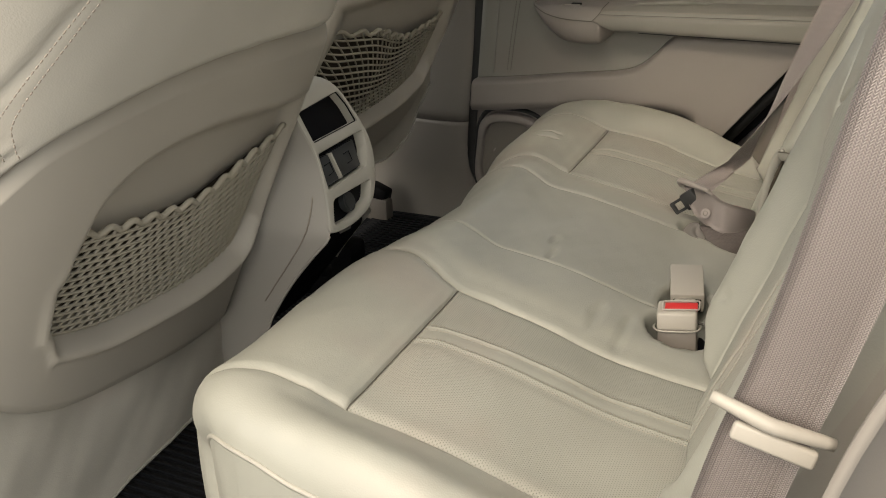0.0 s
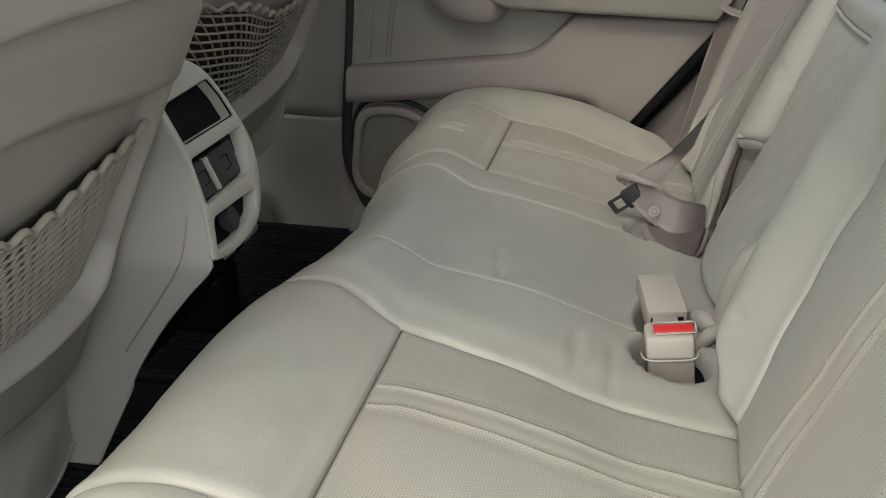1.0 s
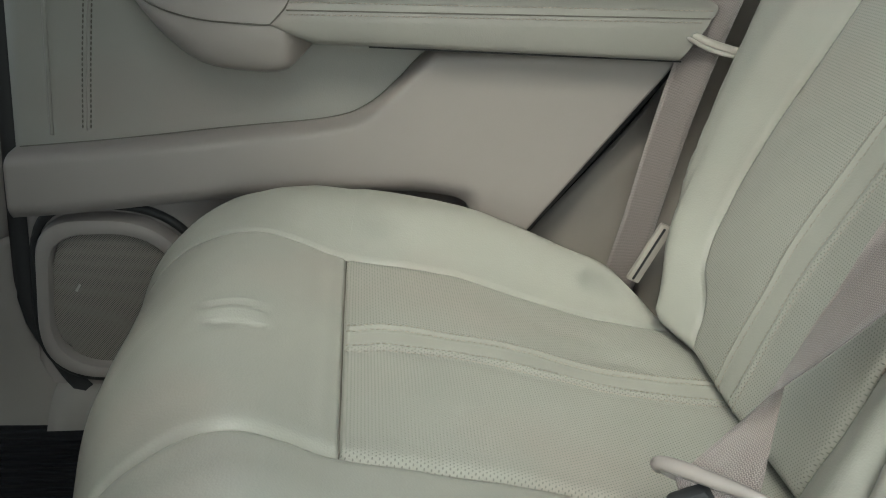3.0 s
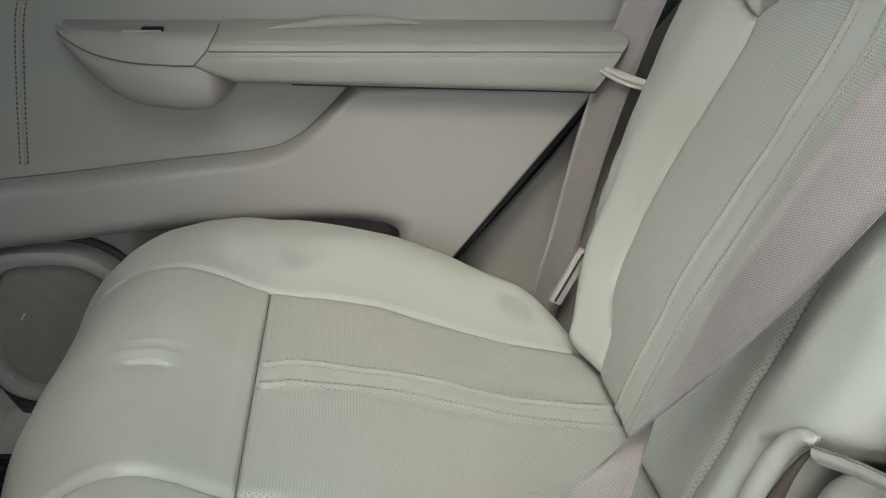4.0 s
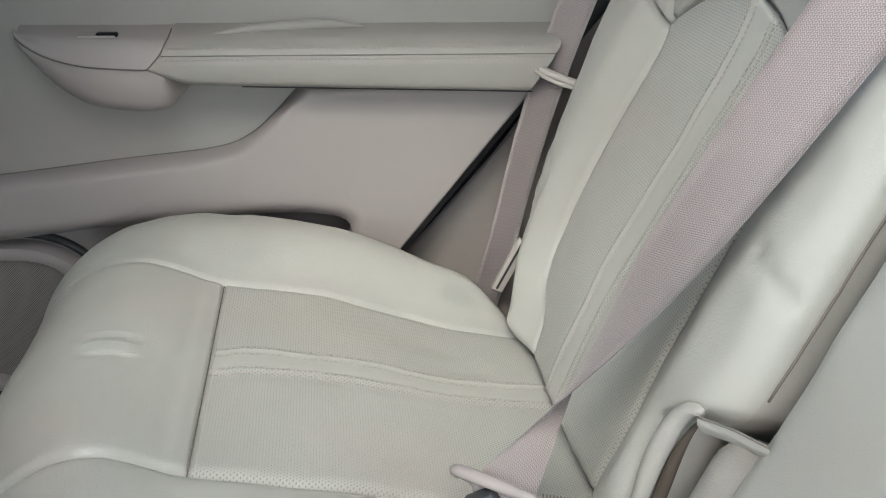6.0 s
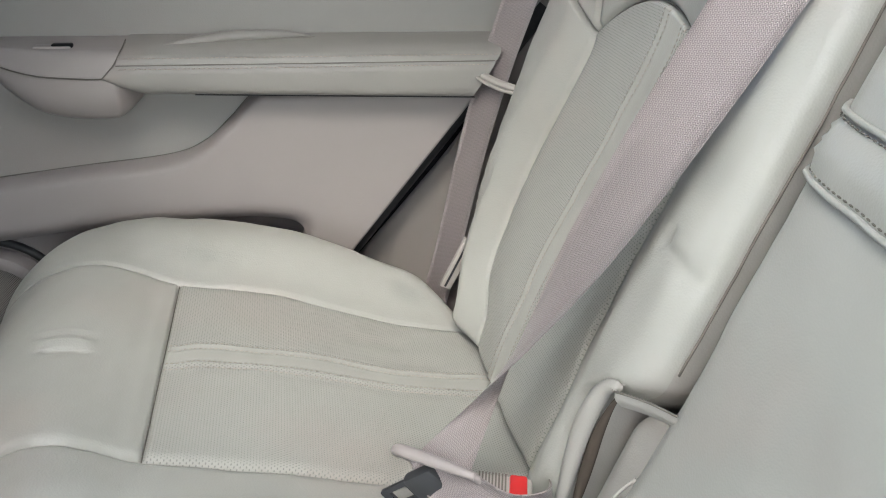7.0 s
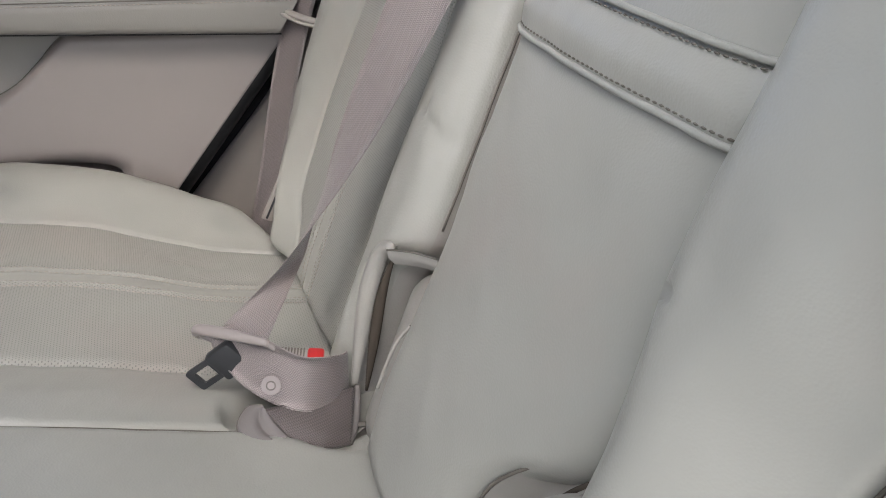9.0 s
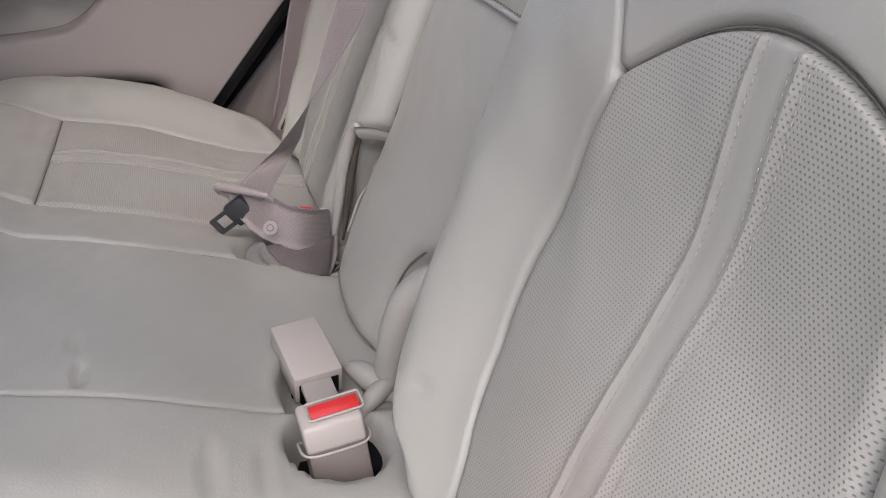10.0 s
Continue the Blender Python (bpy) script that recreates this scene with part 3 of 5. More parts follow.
def build_back(parent, knots, ztop, counts, regions, seams, stripe, edge_r, bolster, bottom=0.27, top=0.93, seed=0.0, rows=(110, 44), belly=0.0, dents=(), plain_bolster=False, ease=(-0.03, 0.06)):
    """Backrest from lines y = knot(z); ztop(y): the arched cross seam over the insert."""
    u = np.r_[(np.sin(np.linspace(0, math.pi / 2, rows[0]))), 1 + (1 - np.cos(np.linspace(0, math.pi / 2, rows[1])))[1:]]
    zline = np.where(u <= 1, bottom + u * (0.63 - bottom), 0.63 + (u - 1) * (top - 0.63))
    K = [k(zline) for k in knots]
    cols = []
    for k in range(len(K) - 1):
        f = (1 - np.cos(np.linspace(0, math.pi, counts[k] + 1))) / 2
        for j, g in enumerate(f):
            if j == 0 and k > 0:
                continue
            cols.append(K[k] * (1 - g) + K[k + 1] * g)
    Y = np.stack(cols, 1)
    T = ztop(Y)
    U = u[:, None]
    Z = np.where(U <= 1, bottom + U * (T - bottom), T + (U - 1) * (top - T))
    D = np.zeros_like(Y)
    for e, r in ((0, edge_r[0]), (-1, edge_r[1])):
        d = np.clip(np.abs(Y - K[e][:, None]), 0, r)
        D -= r - np.sqrt(np.maximum(r * r - (r - d) ** 2, 0))
    way = 1 if (K[-1] - K[0]).mean() > 0 else -1
    for k in seams:
        D -= 0.0075 * np.exp(-((Y - K[k][:, None]) / 0.0024) ** 2) * sstep(*((0.22, 0.12) if plain_bolster else (0.05, -0.002)), Z - T)
    rise = np.zeros_like(Y)
    for k, h, w in bolster:
        d = (K[k][:, None] - Y) * way if k == 1 else (Y - K[k][:, None]) * way
        rise += h * sstep(-0.004, w, d)
    if bolster:
        over, level = sstep(0.0, 0.06, Z - T), sum(b[1] for b in bolster) / len(bolster)
        if plain_bolster:
            d = (K[1][:, None] - Y) * way
            over = sstep(ease[0], ease[1], Z - T)
            level = level + (bolster[0][1] - level) * sstep(-0.03, 0.05, d)
        D += rise * (1 - over) + over * level
    if seams:
        cross = 1 - sstep(0.0, 0.004, (K[1][:, None] - Y) * way) if plain_bolster else 1.0
        D -= 0.0075 * cross * np.exp(-((Z - T) / 0.0024) ** 2)
        a, b = min(seams), max(seams)
        lo, hi = np.minimum(K[a], K[b])[:, None], np.maximum(K[a], K[b])[:, None]
        D += 0.012 * sstep(0, 0.12, Z - T) * (sstep(0.05, -0.004, (K[1][:, None] - Y) * way) if plain_bolster else 1.0) + 0.004 * np.sin(np.clip((Y - lo) / (hi - lo), 0, 1) * math.pi)
    for k in stripe:
        low = sstep(0.004, -0.004, Z - T)
        D += 0.0010 * low * np.exp(-((Y - K[k][:, None]) / 0.0024) ** 2)
        D -= 0.0010 * low * np.exp(-((np.abs(Y - K[k][:, None]) - 0.005) / 0.002) ** 2)
    if belly:
        yy = np.clip((Y - K[0][:, None]) / (K[-1] - K[0])[:, None], 0, 1)
        D += belly * np.sin(yy * math.pi) ** 0.8
    # the foot tucks under, the top rolls back
    D -= 0.05 * sstep(0.320, 0.296, Z) + 0.06 * sstep(top - 0.10, top, Z) ** 2
    D += 0.0022 * wob(Z * 3.4, Y * 3.4, seed) + 0.0007 * wob(Z * 11, Y * 12, seed + 2)
    for cy, cz, ry, rz, depth in dents:
        D -= depth * sstep(1.3, 0.4, np.sqrt(((Y - cy) / ry) ** 2 + ((Z - cz) / rz) ** 2))
    P = np.stack([back_x(Z) + BN[0] * D, Y, Z + BN[2] * D], 2)
    UV = np.stack([Z * 1.06, Y], 2)
    starts = [0]
    for c in counts:
        starts.append(starts[-1] + c)
    r = rows[0]
    nr = len(u)
    for seg, ks, name, material, label in regions:
        r0, r1 = (0, r) if seg == "low" else (r - 1, nr) if seg == "top" else (0, nr)
        c0, c1 = starts[ks[0]], starts[ks[-1] + 1] + 1
        mesh_part(name, P[r0:r1, c0:c1].reshape(-1, 3), grid_faces(r1 - r0, c1 - c0, 0, way > 0), material, parent, label, uv=UV[r0:r1, c0:c1].reshape(-1, 2))
    # sides and back close the cushion
    for c in (0, -1):
        e = P[:, c]
        far = e + np.array([0.09, 0.0, -0.02])
        mesh_part("side", np.vstack([e, (e + far) / 2, far]), grid_faces(3, len(e), 0, (c == 0) == (way > 0)), LEATHER_SIDE, parent)
    return P, starts, r


def zk(pairs):
    f = curve1(pairs)
    return lambda z: f(z)


def arch(c, half, corner_z, apex_z):
    def f(y):
        d = np.abs(np.asarray(y) - c) / half
        inner = apex_z - (apex_z - corner_z) * np.minimum(d, 1) ** 2
        return inner + 0.42 * half * np.maximum(d - 1, 0)
    return f


BACK = [("low", [0], "inner_bolster", LEATHER, ""), ("low", [1], "perforated_insert", PERF, "perforated leather insert"), ("low", [2], "centre_stripe", LEATHER, "smooth leather stripe between two rows of stitching"),
        ("low", [3], "perforated_insert", PERF, "perforated leather insert"), ("low", [4], "outer_bolster", LEATHER, ""), ("top", [0, 1, 2, 3, 4], "top_panel", LEATHER, "")]
back_r = thing("rear_seat_back", "beige leather rear backrest with perforated insert, behind a loose seat belt", "car seat", (0.33, 0.36, 0.30), "rear backrests")
BPR, bsR, brR = build_back(back_r, [zk([(.25, .188), (.40, .176), (.418, .169), (.437, .141), (.46, .136), (.6, .133), (.95, .125)]),
                                    zk([(.25, .24), (.35, .232), (.5, .230), (.65, .225), (.95, .22)]),
                                    zk([(.25, .33), (.36, .333), (.43, .334), (.54, .312), (.65, .293), (.95, .28)]),
                                    zk([(.25, .36), (.36, .362), (.43, .366), (.54, .345), (.65, .328), (.95, .315)]),
                                    zk([(.25, .40), (.34, .43), (.38, .472), (.43, .485), (.5, .478), (.62, .455), (.95, .44)]),
                                    zk([(.25, .47), (.33, .515), (.38, .56), (.46, .59), (.54, .60), (.65, .60), (.95, .58)])],
                           arch(0.345, 0.112, 0.617, 0.662), [22, 16, 8, 18, 26], BACK, [1, 4], [2, 3], (0.026, 0.05), [(1, 0.018, 0.045), (4, 0.020, 0.05)], seed=1.0, plain_bolster=True, dents=[(.176, .538, .006, .008, .005), (.160, .532, .012, .006, .003), (.146, .526, .010, .008, .003), (.535, .42, .004, .05, .003), (.548, .45, .003, .05, -.002)])
back_l = thing("rear_seat_back", "beige leather rear backrest with perforated insert and a small dent", "car seat", (0.33, -0.36, 0.30), "rear backrests")
BPL, bsL, brL = build_back(back_l, [zk([(.25, -.26), (.33, -.205), (.35, -.176), (.365, -.158), (.385, -.146), (.42, -.141), (.46, -.139), (.50, -.136), (.54, -.130), (.61, -.133), (.68, -.136), (.95, -.14)]),
                                    zk([(.25, -.262), (.35, -.252), (.42, -.230), (.5, -.228), (.58, -.251), (.63, -.267), (.675, -.232), (.75, -.185), (.95, -.15)]),
                                    zk([(.25, -.34), (.41, -.343), (.5, -.348), (.65, -.364), (.95, -.37)]),
                                    zk([(.25, -.37), (.41, -.371), (.5, -.375), (.65, -.391), (.95, -.40)]),
                                    zk([(.25, -.42), (.34, -.44), (.38, -.475), (.45, -.487), (.62, -.475), (.95, -.47)]),
                                    zk([(.25, -.48), (.33, -.515), (.38, -.55), (.46, -.585), (.54, -.60), (.65, -.60), (.95, -.58)])],
                           arch(-0.372, 0.104, 0.605, 0.647), [30, 16, 8, 12, 24], BACK, [1, 4], [2, 3], (0.024, 0.05), [(1, 0.031, 0.066), (4, 0.020, 0.05)], seed=3.0, plain_bolster=True, ease=(-0.11, 0.02), dents=[(-.146, .547, .004, .005, .0045), (-.197, .381, .009, .004, .0045)])
for P, st, th in ((BPR, bsR, back_r), (BPL, bsL, back_l)):
    for k in (2, 3):
        for d in (-2, 2):
            c = P[8:brR - 1, st[k] + d].copy()
            c[:, 0] -= 0.0006
            stitches("stitching", c, SHADE_THREAD, th, 0.0044, (0.0028, 0.00045))

# shade of the backrest seams, put in as dark tubes
for P, st, th in ((BPR, bsR, back_r), (BPL, bsL, back_l)):
    tube("seam", P[brR - 1, st[1]:st[4] + 1] + BN * 0.0026, 0.0007, SEAM, th, "arched seam, its shade drawn as a dark line")
    tube("seam", P[12:brR + 30, st[1]] + BN * 0.0012, 0.0010, SEAM, th, "seam beside the bolster, its shade drawn as a dark line")

# dark tube for the shade between bolster and armrest
e = BPR[:, 0]
tube("seam", e[(e[:, 2] > 0.462) & (e[:, 2] < 0.85)][::2] + np.array([0.003, -0.0004, 0.0]), 0.0010, SEAM, back_r, "dark line for the shade along the edge")

# folding centre section with its pull strap
mid = thing("folding_armrest", "beige leather folded centre armrest with a wide pull strap", "armrest", (0.33, 0.0, 0.30))
MY0 = zk([(.25, -.068), (.305, -.060), (.33, -.044), (.383, -.047), (.427, -.078), (.455, -.112), (.5, -.130), (.62, -.142), (.95, -.146)])
MY1 = zk([(.25, .10), (.30, .112), (.34, .122), (.40, .126), (.5, .123), (.65, .120), (.95, .113)])
BPM, bsM, brM = build_back(mid, [MY0, MY1], lambda y: np.full_like(np.asarray(y, float), 0.60), [56], [("full", [0], "pad", LEATHER, "")], [], [], (0.03, 0.03), [],
                           bottom=0.275, top=0.90, seed=5.0, rows=(70, 30), belly=0.010)


def on_mid(y, z, lift):
    """A point lifted off the centre section."""
    c = np.abs(BPM[:, :, 1] - y) * 2.0 + np.abs(BPM[:, :, 2] - z)
    i, j = np.unravel_index(int(np.argmin(c)), c.shape)
    x = BPM[i, j, 0] + (z - BPM[i, j, 2]) * B_SLOPE
    return np.array([x, y, z]) + BN * lift


ys = np.linspace(0.111, -0.138, 46)
strap_v, strap_f = [], []
zs = np.linspace(0.607, 0.638, 9)
for y in ys:
    for k, z in enumerate(zs):
        strap_v.append(on_mid(y, z + 0.045 * y, 0.002 + 0.004 * math.sin(k / 8 * math.pi)))
mesh_part("strap", strap_v, grid_faces(len(ys), len(zs)), LEATHER, mid, "wide leather pull strap")
for z, tilt, s in ((0.6065, 0.045, 1), (0.6418, 0.05, -1)):
    tube("strap_welt", [on_mid(y, z + tilt * y, 0.0026) for y in ys], 0.0019, LEATHER, mid, sides=8)
    stitches("stitching", [on_mid(y, z + tilt * y + s * 0.0034, 0.0034) for y in ys], SEAM, mid, 0.0052, (0.0030, 0.0007))

# black strips stand in for the deep shade in the joints between cushions and backs
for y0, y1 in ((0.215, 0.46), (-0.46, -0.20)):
    part("gap_shade", rbox((0.022, y1 - y0, 0.026), 0.002, 1, Matrix.Translation((0.317, (y0 + y1) / 2, 0.2970))), BLACK, bench, "black strip standing in for shade in the joint")
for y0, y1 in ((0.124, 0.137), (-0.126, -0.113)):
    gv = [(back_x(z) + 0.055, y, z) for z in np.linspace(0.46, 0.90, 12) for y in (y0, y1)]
    mesh_part("joint_shade", gv, grid_faces(12, 2, 0, True), BLACK, mid, "black strip standing in for shade in the joint")
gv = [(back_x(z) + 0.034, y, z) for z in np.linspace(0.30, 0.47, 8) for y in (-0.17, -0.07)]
mesh_part("joint_shade", gv, grid_faces(8, 2, 0, True), BLACK, mid, "black strip standing in for shade in the joint")
part("under_pad", rbox((0.07, 0.11, 0.02), 0.006, 2, pose(0.302, 0.135, 0.282)), LEATHER_SIDE, bench)

# ---------------------------------------------------------------- far rear door
door = thing("car_door", "closed beige rear car door with padded armrest and speaker", "car door", (0.0, 0.70, 0.10))
DF = lambda z: -0.352 + 0.075 * (z - 0.18)                 # front edge
DR = lambda z: 0.195 + 0.772 * (z - 0.334)                 # sloped rear edge
swoop = curve1([(-.40, .402), (-.25, .415), (-.12, .430), (-.02, .441), (.02, .456), (.05, .482), (.08, .511), (.12, .5165), (.45, .5165)])


def door_sheet(name, zlo, zhi, y_of, material, label="", nx=60, nz=24, x0=None, x1=None):
    """A panel between two height lines zlo(x), zhi(x); y_of(x, z) gives its surface; its rim turns outboard."""
    vs = []
    xs = np.linspace(0, 1, nx)
    zsn = np.r_[0, (1 - np.cos(np.linspace(0, math.pi, nz))) / 2, 1]
    for i, a in enumerate(np.r_[0, xs, 1]):
        for j, b in enumerate(zsn):
            x = (x0(0.4) if x0 else DF(0.4)) * (1 - a) + (x1(0.45) if x1 else DR(0.45)) * a
            z = zlo(x) * (1 - b) + zhi(x) * b
            l, r = (x0(z) if x0 else DF(z)), (x1(z) if x1 else DR(z))
            x = l * (1 - a) + r * a
            z = zlo(x) * (1 - b) + zhi(x) * b
            y = y_of(x, z)
            if i in (0, nx + 1) or j in (0, nz + 1):
                y += 0.03
            vs.append((x, y, z))
    return mesh_part(name, vs, grid_faces(nx + 2, nz + 2), material, door, label)


# upper trim, in two fields divided by a stitched seam
door_sheet("upper_panel", lambda x: swoop(x) - 0.01, lambda x: 0.74 + 0 * x, lambda x, z: 0.684 + 0.03 * (z - 0.45), DOOR_SOFT, "soft beige vinyl upper panel", nz=30)
# lower edge of the moulded panel along its length: a slot opens over the cushion and closes before the rear edge
low_edge = curve1([(-.3385, .340), (-.27, .345), (-.126, .360), (0, .366), (.06, .3665), (.10, .362), (.118, .3575), (.133, .349), (.145, .333), (.155, .30), (.162, .28), (.22, .28)])


def low_y(x, z, b):
    e = np.clip((swoop(x) - z) / 0.011, 0, 1)
    f = np.clip((z - b) / 0.02, 0, 1)
    return 0.652 + 0.020 * (1 - math.sqrt(max(0, 1 - (1 - e) ** 2))) + 0.012 * (1 - f) ** 2 + 0.006 * math.sin(4 * x)


vs, nx, nz = [], 150, 28
for i, a in enumerate(np.r_[0, np.linspace(0, 1, nx), 1]):
    zb = float(low_edge(-0.3385 + 0.5535 * a))
    for j, t in enumerate(np.r_[0, (1 - np.cos(np.linspace(0, math.pi, nz))) / 2, 1]):
        z = 0.45
        for _ in range(14):
            x = DF(z) * (1 - a) + DR(z) * a
            z = zb * (1 - t) + float(swoop(x)) * t
        vs.append((x, low_y(x, z, zb) + (0.03 if i in (0, nx + 1) or j in (0, nz + 1) else 0.0), z))
mesh_part("lower_panel", vs, grid_faces(nx + 2, nz + 2), DOOR, door, "swooping moulded lower door panel")
door_sheet("bottom_panel", lambda x: 0.09 + 0 * x, lambda x: 0.385 + 0 * x, lambda x, z: 0.694 + 0.035 * float(sstep(0.02, 0.06, x)), DOOR, "", nz=10)
for d in (-0.004, 0.004):
    stitches("seam_stitching", [(x + d, 0.6825 + 0.03 * (z - 0.45), z) for x, z in spline([(-.263, .425), (-.252, .515), (-.240, .585), (-.222, .606), (-.19, .618), (-.10, .625)], 80)], SEAM, door, 0.0052, (0.0034, 0.0009))
tube("seam_groove", [(x, 0.6845 + 0.03 * (z - 0.45), z) for x, z in spline([(-.263, .425), (-.252, .515), (-.240, .585), (-.222, .606), (-.19, .618), (-.10, .625)], 60)], 0.0012, DOOR_SOFT, door)
tube("panel_groove", [(DF(z) + 0.036, 0.684 + 0.03 * (z - 0.45), z) for z in np.linspace(0.42, 0.73, 20)], 0.0022, DOOR_SOFT, door)

# armrest: swept section along the door, tapering to a rounded tip
arm = new("armrest")
hang(arm, door)
ARM_TOP = 0.572


def arm_front(x):
    t = max(0.0, min(1.0, (-0.08 - x) / 0.124))
    return 0.612 + 0.062 * (1 - math.sqrt(max(0.0, 1 - t * t)))


gap_z = curve1([(-.205, .569), (-.185, .561), (-.165, .554), (-.132, .548), (-.10, .546), (-.07, .545), (-.02, .545)])
grip_z = curve1([(-.205, .566), (-.190, .548), (-.17, .527), (-.147, .510), (-.126, .502), (-.09, .498), (-.067, .498), (-.054, .502), (-.04, .513), (-.028, .526)])
arm_low = lambda x: 0.5215 - 0.03 * (x - 0.137)


def arm_sheet(name, section, x0, x1, material, label="", n=70, m=22):
    vs = []
    for x in np.linspace(x0, x1, n):
        vs += [(x + dx, y, z) for dx, y, z in section(x, m)]
    return mesh_part(name, vs, grid_faces(n, m), material, arm, label)


def rake(x, z):
    """The rear end of the padding leans back with the door's edge."""
    return 0.62 * max(0.0, z - 0.515) * float(sstep(0.16, 0.324, x))


def lean(z):
    """How far the joint between switch panel and pad slants back at height z."""
    return 0.020 * min(1.0, max(0.0, (z - 0.5455) / 0.0245))


def top_section(x, m):
    f = arm_front(x)
    p = spline([(0.705, ARM_TOP + 0.004), (0.68, ARM_TOP + 0.003), (0.64, ARM_TOP + 0.001), (f + 0.014, ARM_TOP - 0.002), (f + 0.003, 0.566), (f + 0.0012, 0.5585)], m)
    return [(lean(z) * float(sstep(-0.01, -0.0685, x)) + rake(x, z), y, z) for y, z in p]


def front_section(x, m):
    f, b = arm_front(x), arm_low(x)
    p = spline([(f + 0.002, 0.5575), (f - 0.0008, 0.552), (f, 0.540), (f + 0.003, b + 0.006), (f + 0.010, b + 0.0005), (f + 0.03, b - 0.001), (0.70, b - 0.002)], m)
    cut = max(0.0, (-0.030 - x) / 0.045)
    return [(lean(z) * float(sstep(-0.01, -0.0685, x)) + rake(x, z), y, max(z, b + 0.020 * cut)) for y, z in p]


def switch_section(x, m):
    f = arm_front(x)
    p = spline([(0.705, ARM_TOP + 0.003), (0.69, ARM_TOP + 0.002), (max(f + 0.016, 0.64), ARM_TOP), (f + 0.010, ARM_TOP - 0.003), (f + 0.001, float(gap_z(x)) + 0.006), (f, float(gap_z(x)) + 0.0008)], m)
    return [(lean(z) * float(sstep(-0.13, -0.0675, x)), y, z) for y, z in p]


def grip_section(x, m):
    f, zt, zb = arm_front(min(x, -0.055)), float(gap_z(x)) - 0.0012, float(grip_z(x))
    end = float(sstep(-0.058, -0.030, x))
    p = spline([(f + 0.001 + 0.045 * end, zt - 0.018 * end), (f + 0.001 + 0.045 * end, zt * 0.6 + zb * 0.4), (f + 0.010 + 0.04 * end, zt * 0.18 + zb * 0.82), (f + 0.026 + 0.03 * end, zb), (0.690, zb + 0.004)], m)
    return [(0.0, y, z) for y, z in p]


arm_sheet("top_pad", top_section, -0.0685, 0.314, DOOR_SOFT, "padded armrest top with stitched edge")
arm_sheet("front_pad", front_section, -0.0685, 0.314, DOOR_SOFT, "padded armrest front")
arm_sheet("switch_panel", switch_section, -0.2025, -0.0675, DOOR, "moulded switch panel")
arm_sheet("pull_grip", grip_section, -0.2015, -0.028, DOOR, "moulded pull grip")
tube("switch_gap", [(x, arm_front(x) - 0.0006, float(gap_z(x))) for x in np.linspace(-0.2005, -0.072, 40)]
     + [(x, y, z) for x, y, z in spline([(-.0685, .6115, .5455), (-.063, .6113, .551), (-.055, .6118, .560), (-.050, .6145, .569), (-.048, .628, .5730), (-.049, .66, .5752)], 20)], 0.0007, SEAM, arm, "dark gap round the switch panel")
for z, dy in ((0.5650, 0.0018), (0.5545, -0.0006)):
    stitches("seam_stitching", [(x + rake(x, z), arm_front(x) + dy, z) for x in np.linspace(-0.054, 0.312, 60)], plain_thread, arm, 0.0048, (0.0032, 0.0005))
tube("arm_groove", [(x + rake(x, 0.558), arm_front(x) + 0.0012, 0.5580) for x in np.linspace(-0.054, 0.312, 60)], 0.0006, SEAM, arm, "fine seam between top and front padding")
sw = part("window_switch", rbox((0.037, 0.013, 0.005), 0.002, 2, Matrix.Translation((-0.117, 0.641, ARM_TOP - 0.0005))), DOOR, arm, "small pale window switch")
part("switch_rocker", rbox((0.020, 0.011, 0.006), 0.0015, 2, Matrix.Translation((-0.108, 0.641, ARM_TOP + 0.0005))), BLACK, sw, "black rocker")
# dark tubes draw the shade under the padding and above the lower panel
tube("under_shade", [(x, arm_front(x) + 0.012, arm_low(x) - 0.0006) for x in np.linspace(0.02, 0.320, 50)], 0.0009, RUBBER, arm, "dark line for the shade below the padding")
tube("panel_shade", [(x, 0.6815 + 0.03 * (float(swoop(x)) - 0.45), float(swoop(x)) + 0.0004) for x in np.linspace(-0.33, 0.115, 70)], 0.0008, SEAM, door, "dark line for the shade over the lower panel")
# scooped pull on the padded top
lip = spline([(-.015, .640, ARM_TOP - 0.001), (.016, .650, ARM_TOP + 0.002), (.06, .661, ARM_TOP + 0.005), (.123, .668, ARM_TOP + 0.005), (.15, .67, ARM_TOP + 0.001)], 30)
tube("pull_lip", lip, [0.001 + 0.0055 * math.sin(t * math.pi) for t in np.linspace(0, 1, 30)], DOOR_SOFT, arm, "raised lip of the scooped pull", sides=10)
# speaker in the lower door
sp_out = rounded([(-0.345, 0.172), (-0.327, 0.332), (-0.215, 0.334), (-0.165, 0.285), (-0.165, 0.15), (-0.30, 0.135)], 0.045, 7)
sp_in = rounded([(-0.329, 0.186), (-0.313, 0.313), (-0.222, 0.316), (-0.182, 0.277), (-0.182, 0.164), (-0.292, 0.152)], 0.036, 7)
part("speaker_rim", frame_prism(sp_out, [sp_in], 0.024, 0.006, face_ny(0.692)), DOOR, door, "raised speaker surround")
part("speaker_grille", prism(sp_in, 0.010, 0.004, 2, face_ny(0.692)), GRILLE, door, "round-cornered speaker grille")
part("speaker_mark", rbox((0.010, 0.0012, 0.0025), 0.0005, 1, pose(-0.2955, 0.6815, 0.248, 0, -58, 0)), PALE, door, "small pale mark on the grille")
# dark ring stands in for the shade round the speaker surround
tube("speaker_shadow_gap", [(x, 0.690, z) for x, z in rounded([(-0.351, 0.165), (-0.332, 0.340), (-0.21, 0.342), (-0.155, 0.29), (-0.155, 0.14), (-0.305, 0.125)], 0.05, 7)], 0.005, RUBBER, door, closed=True)

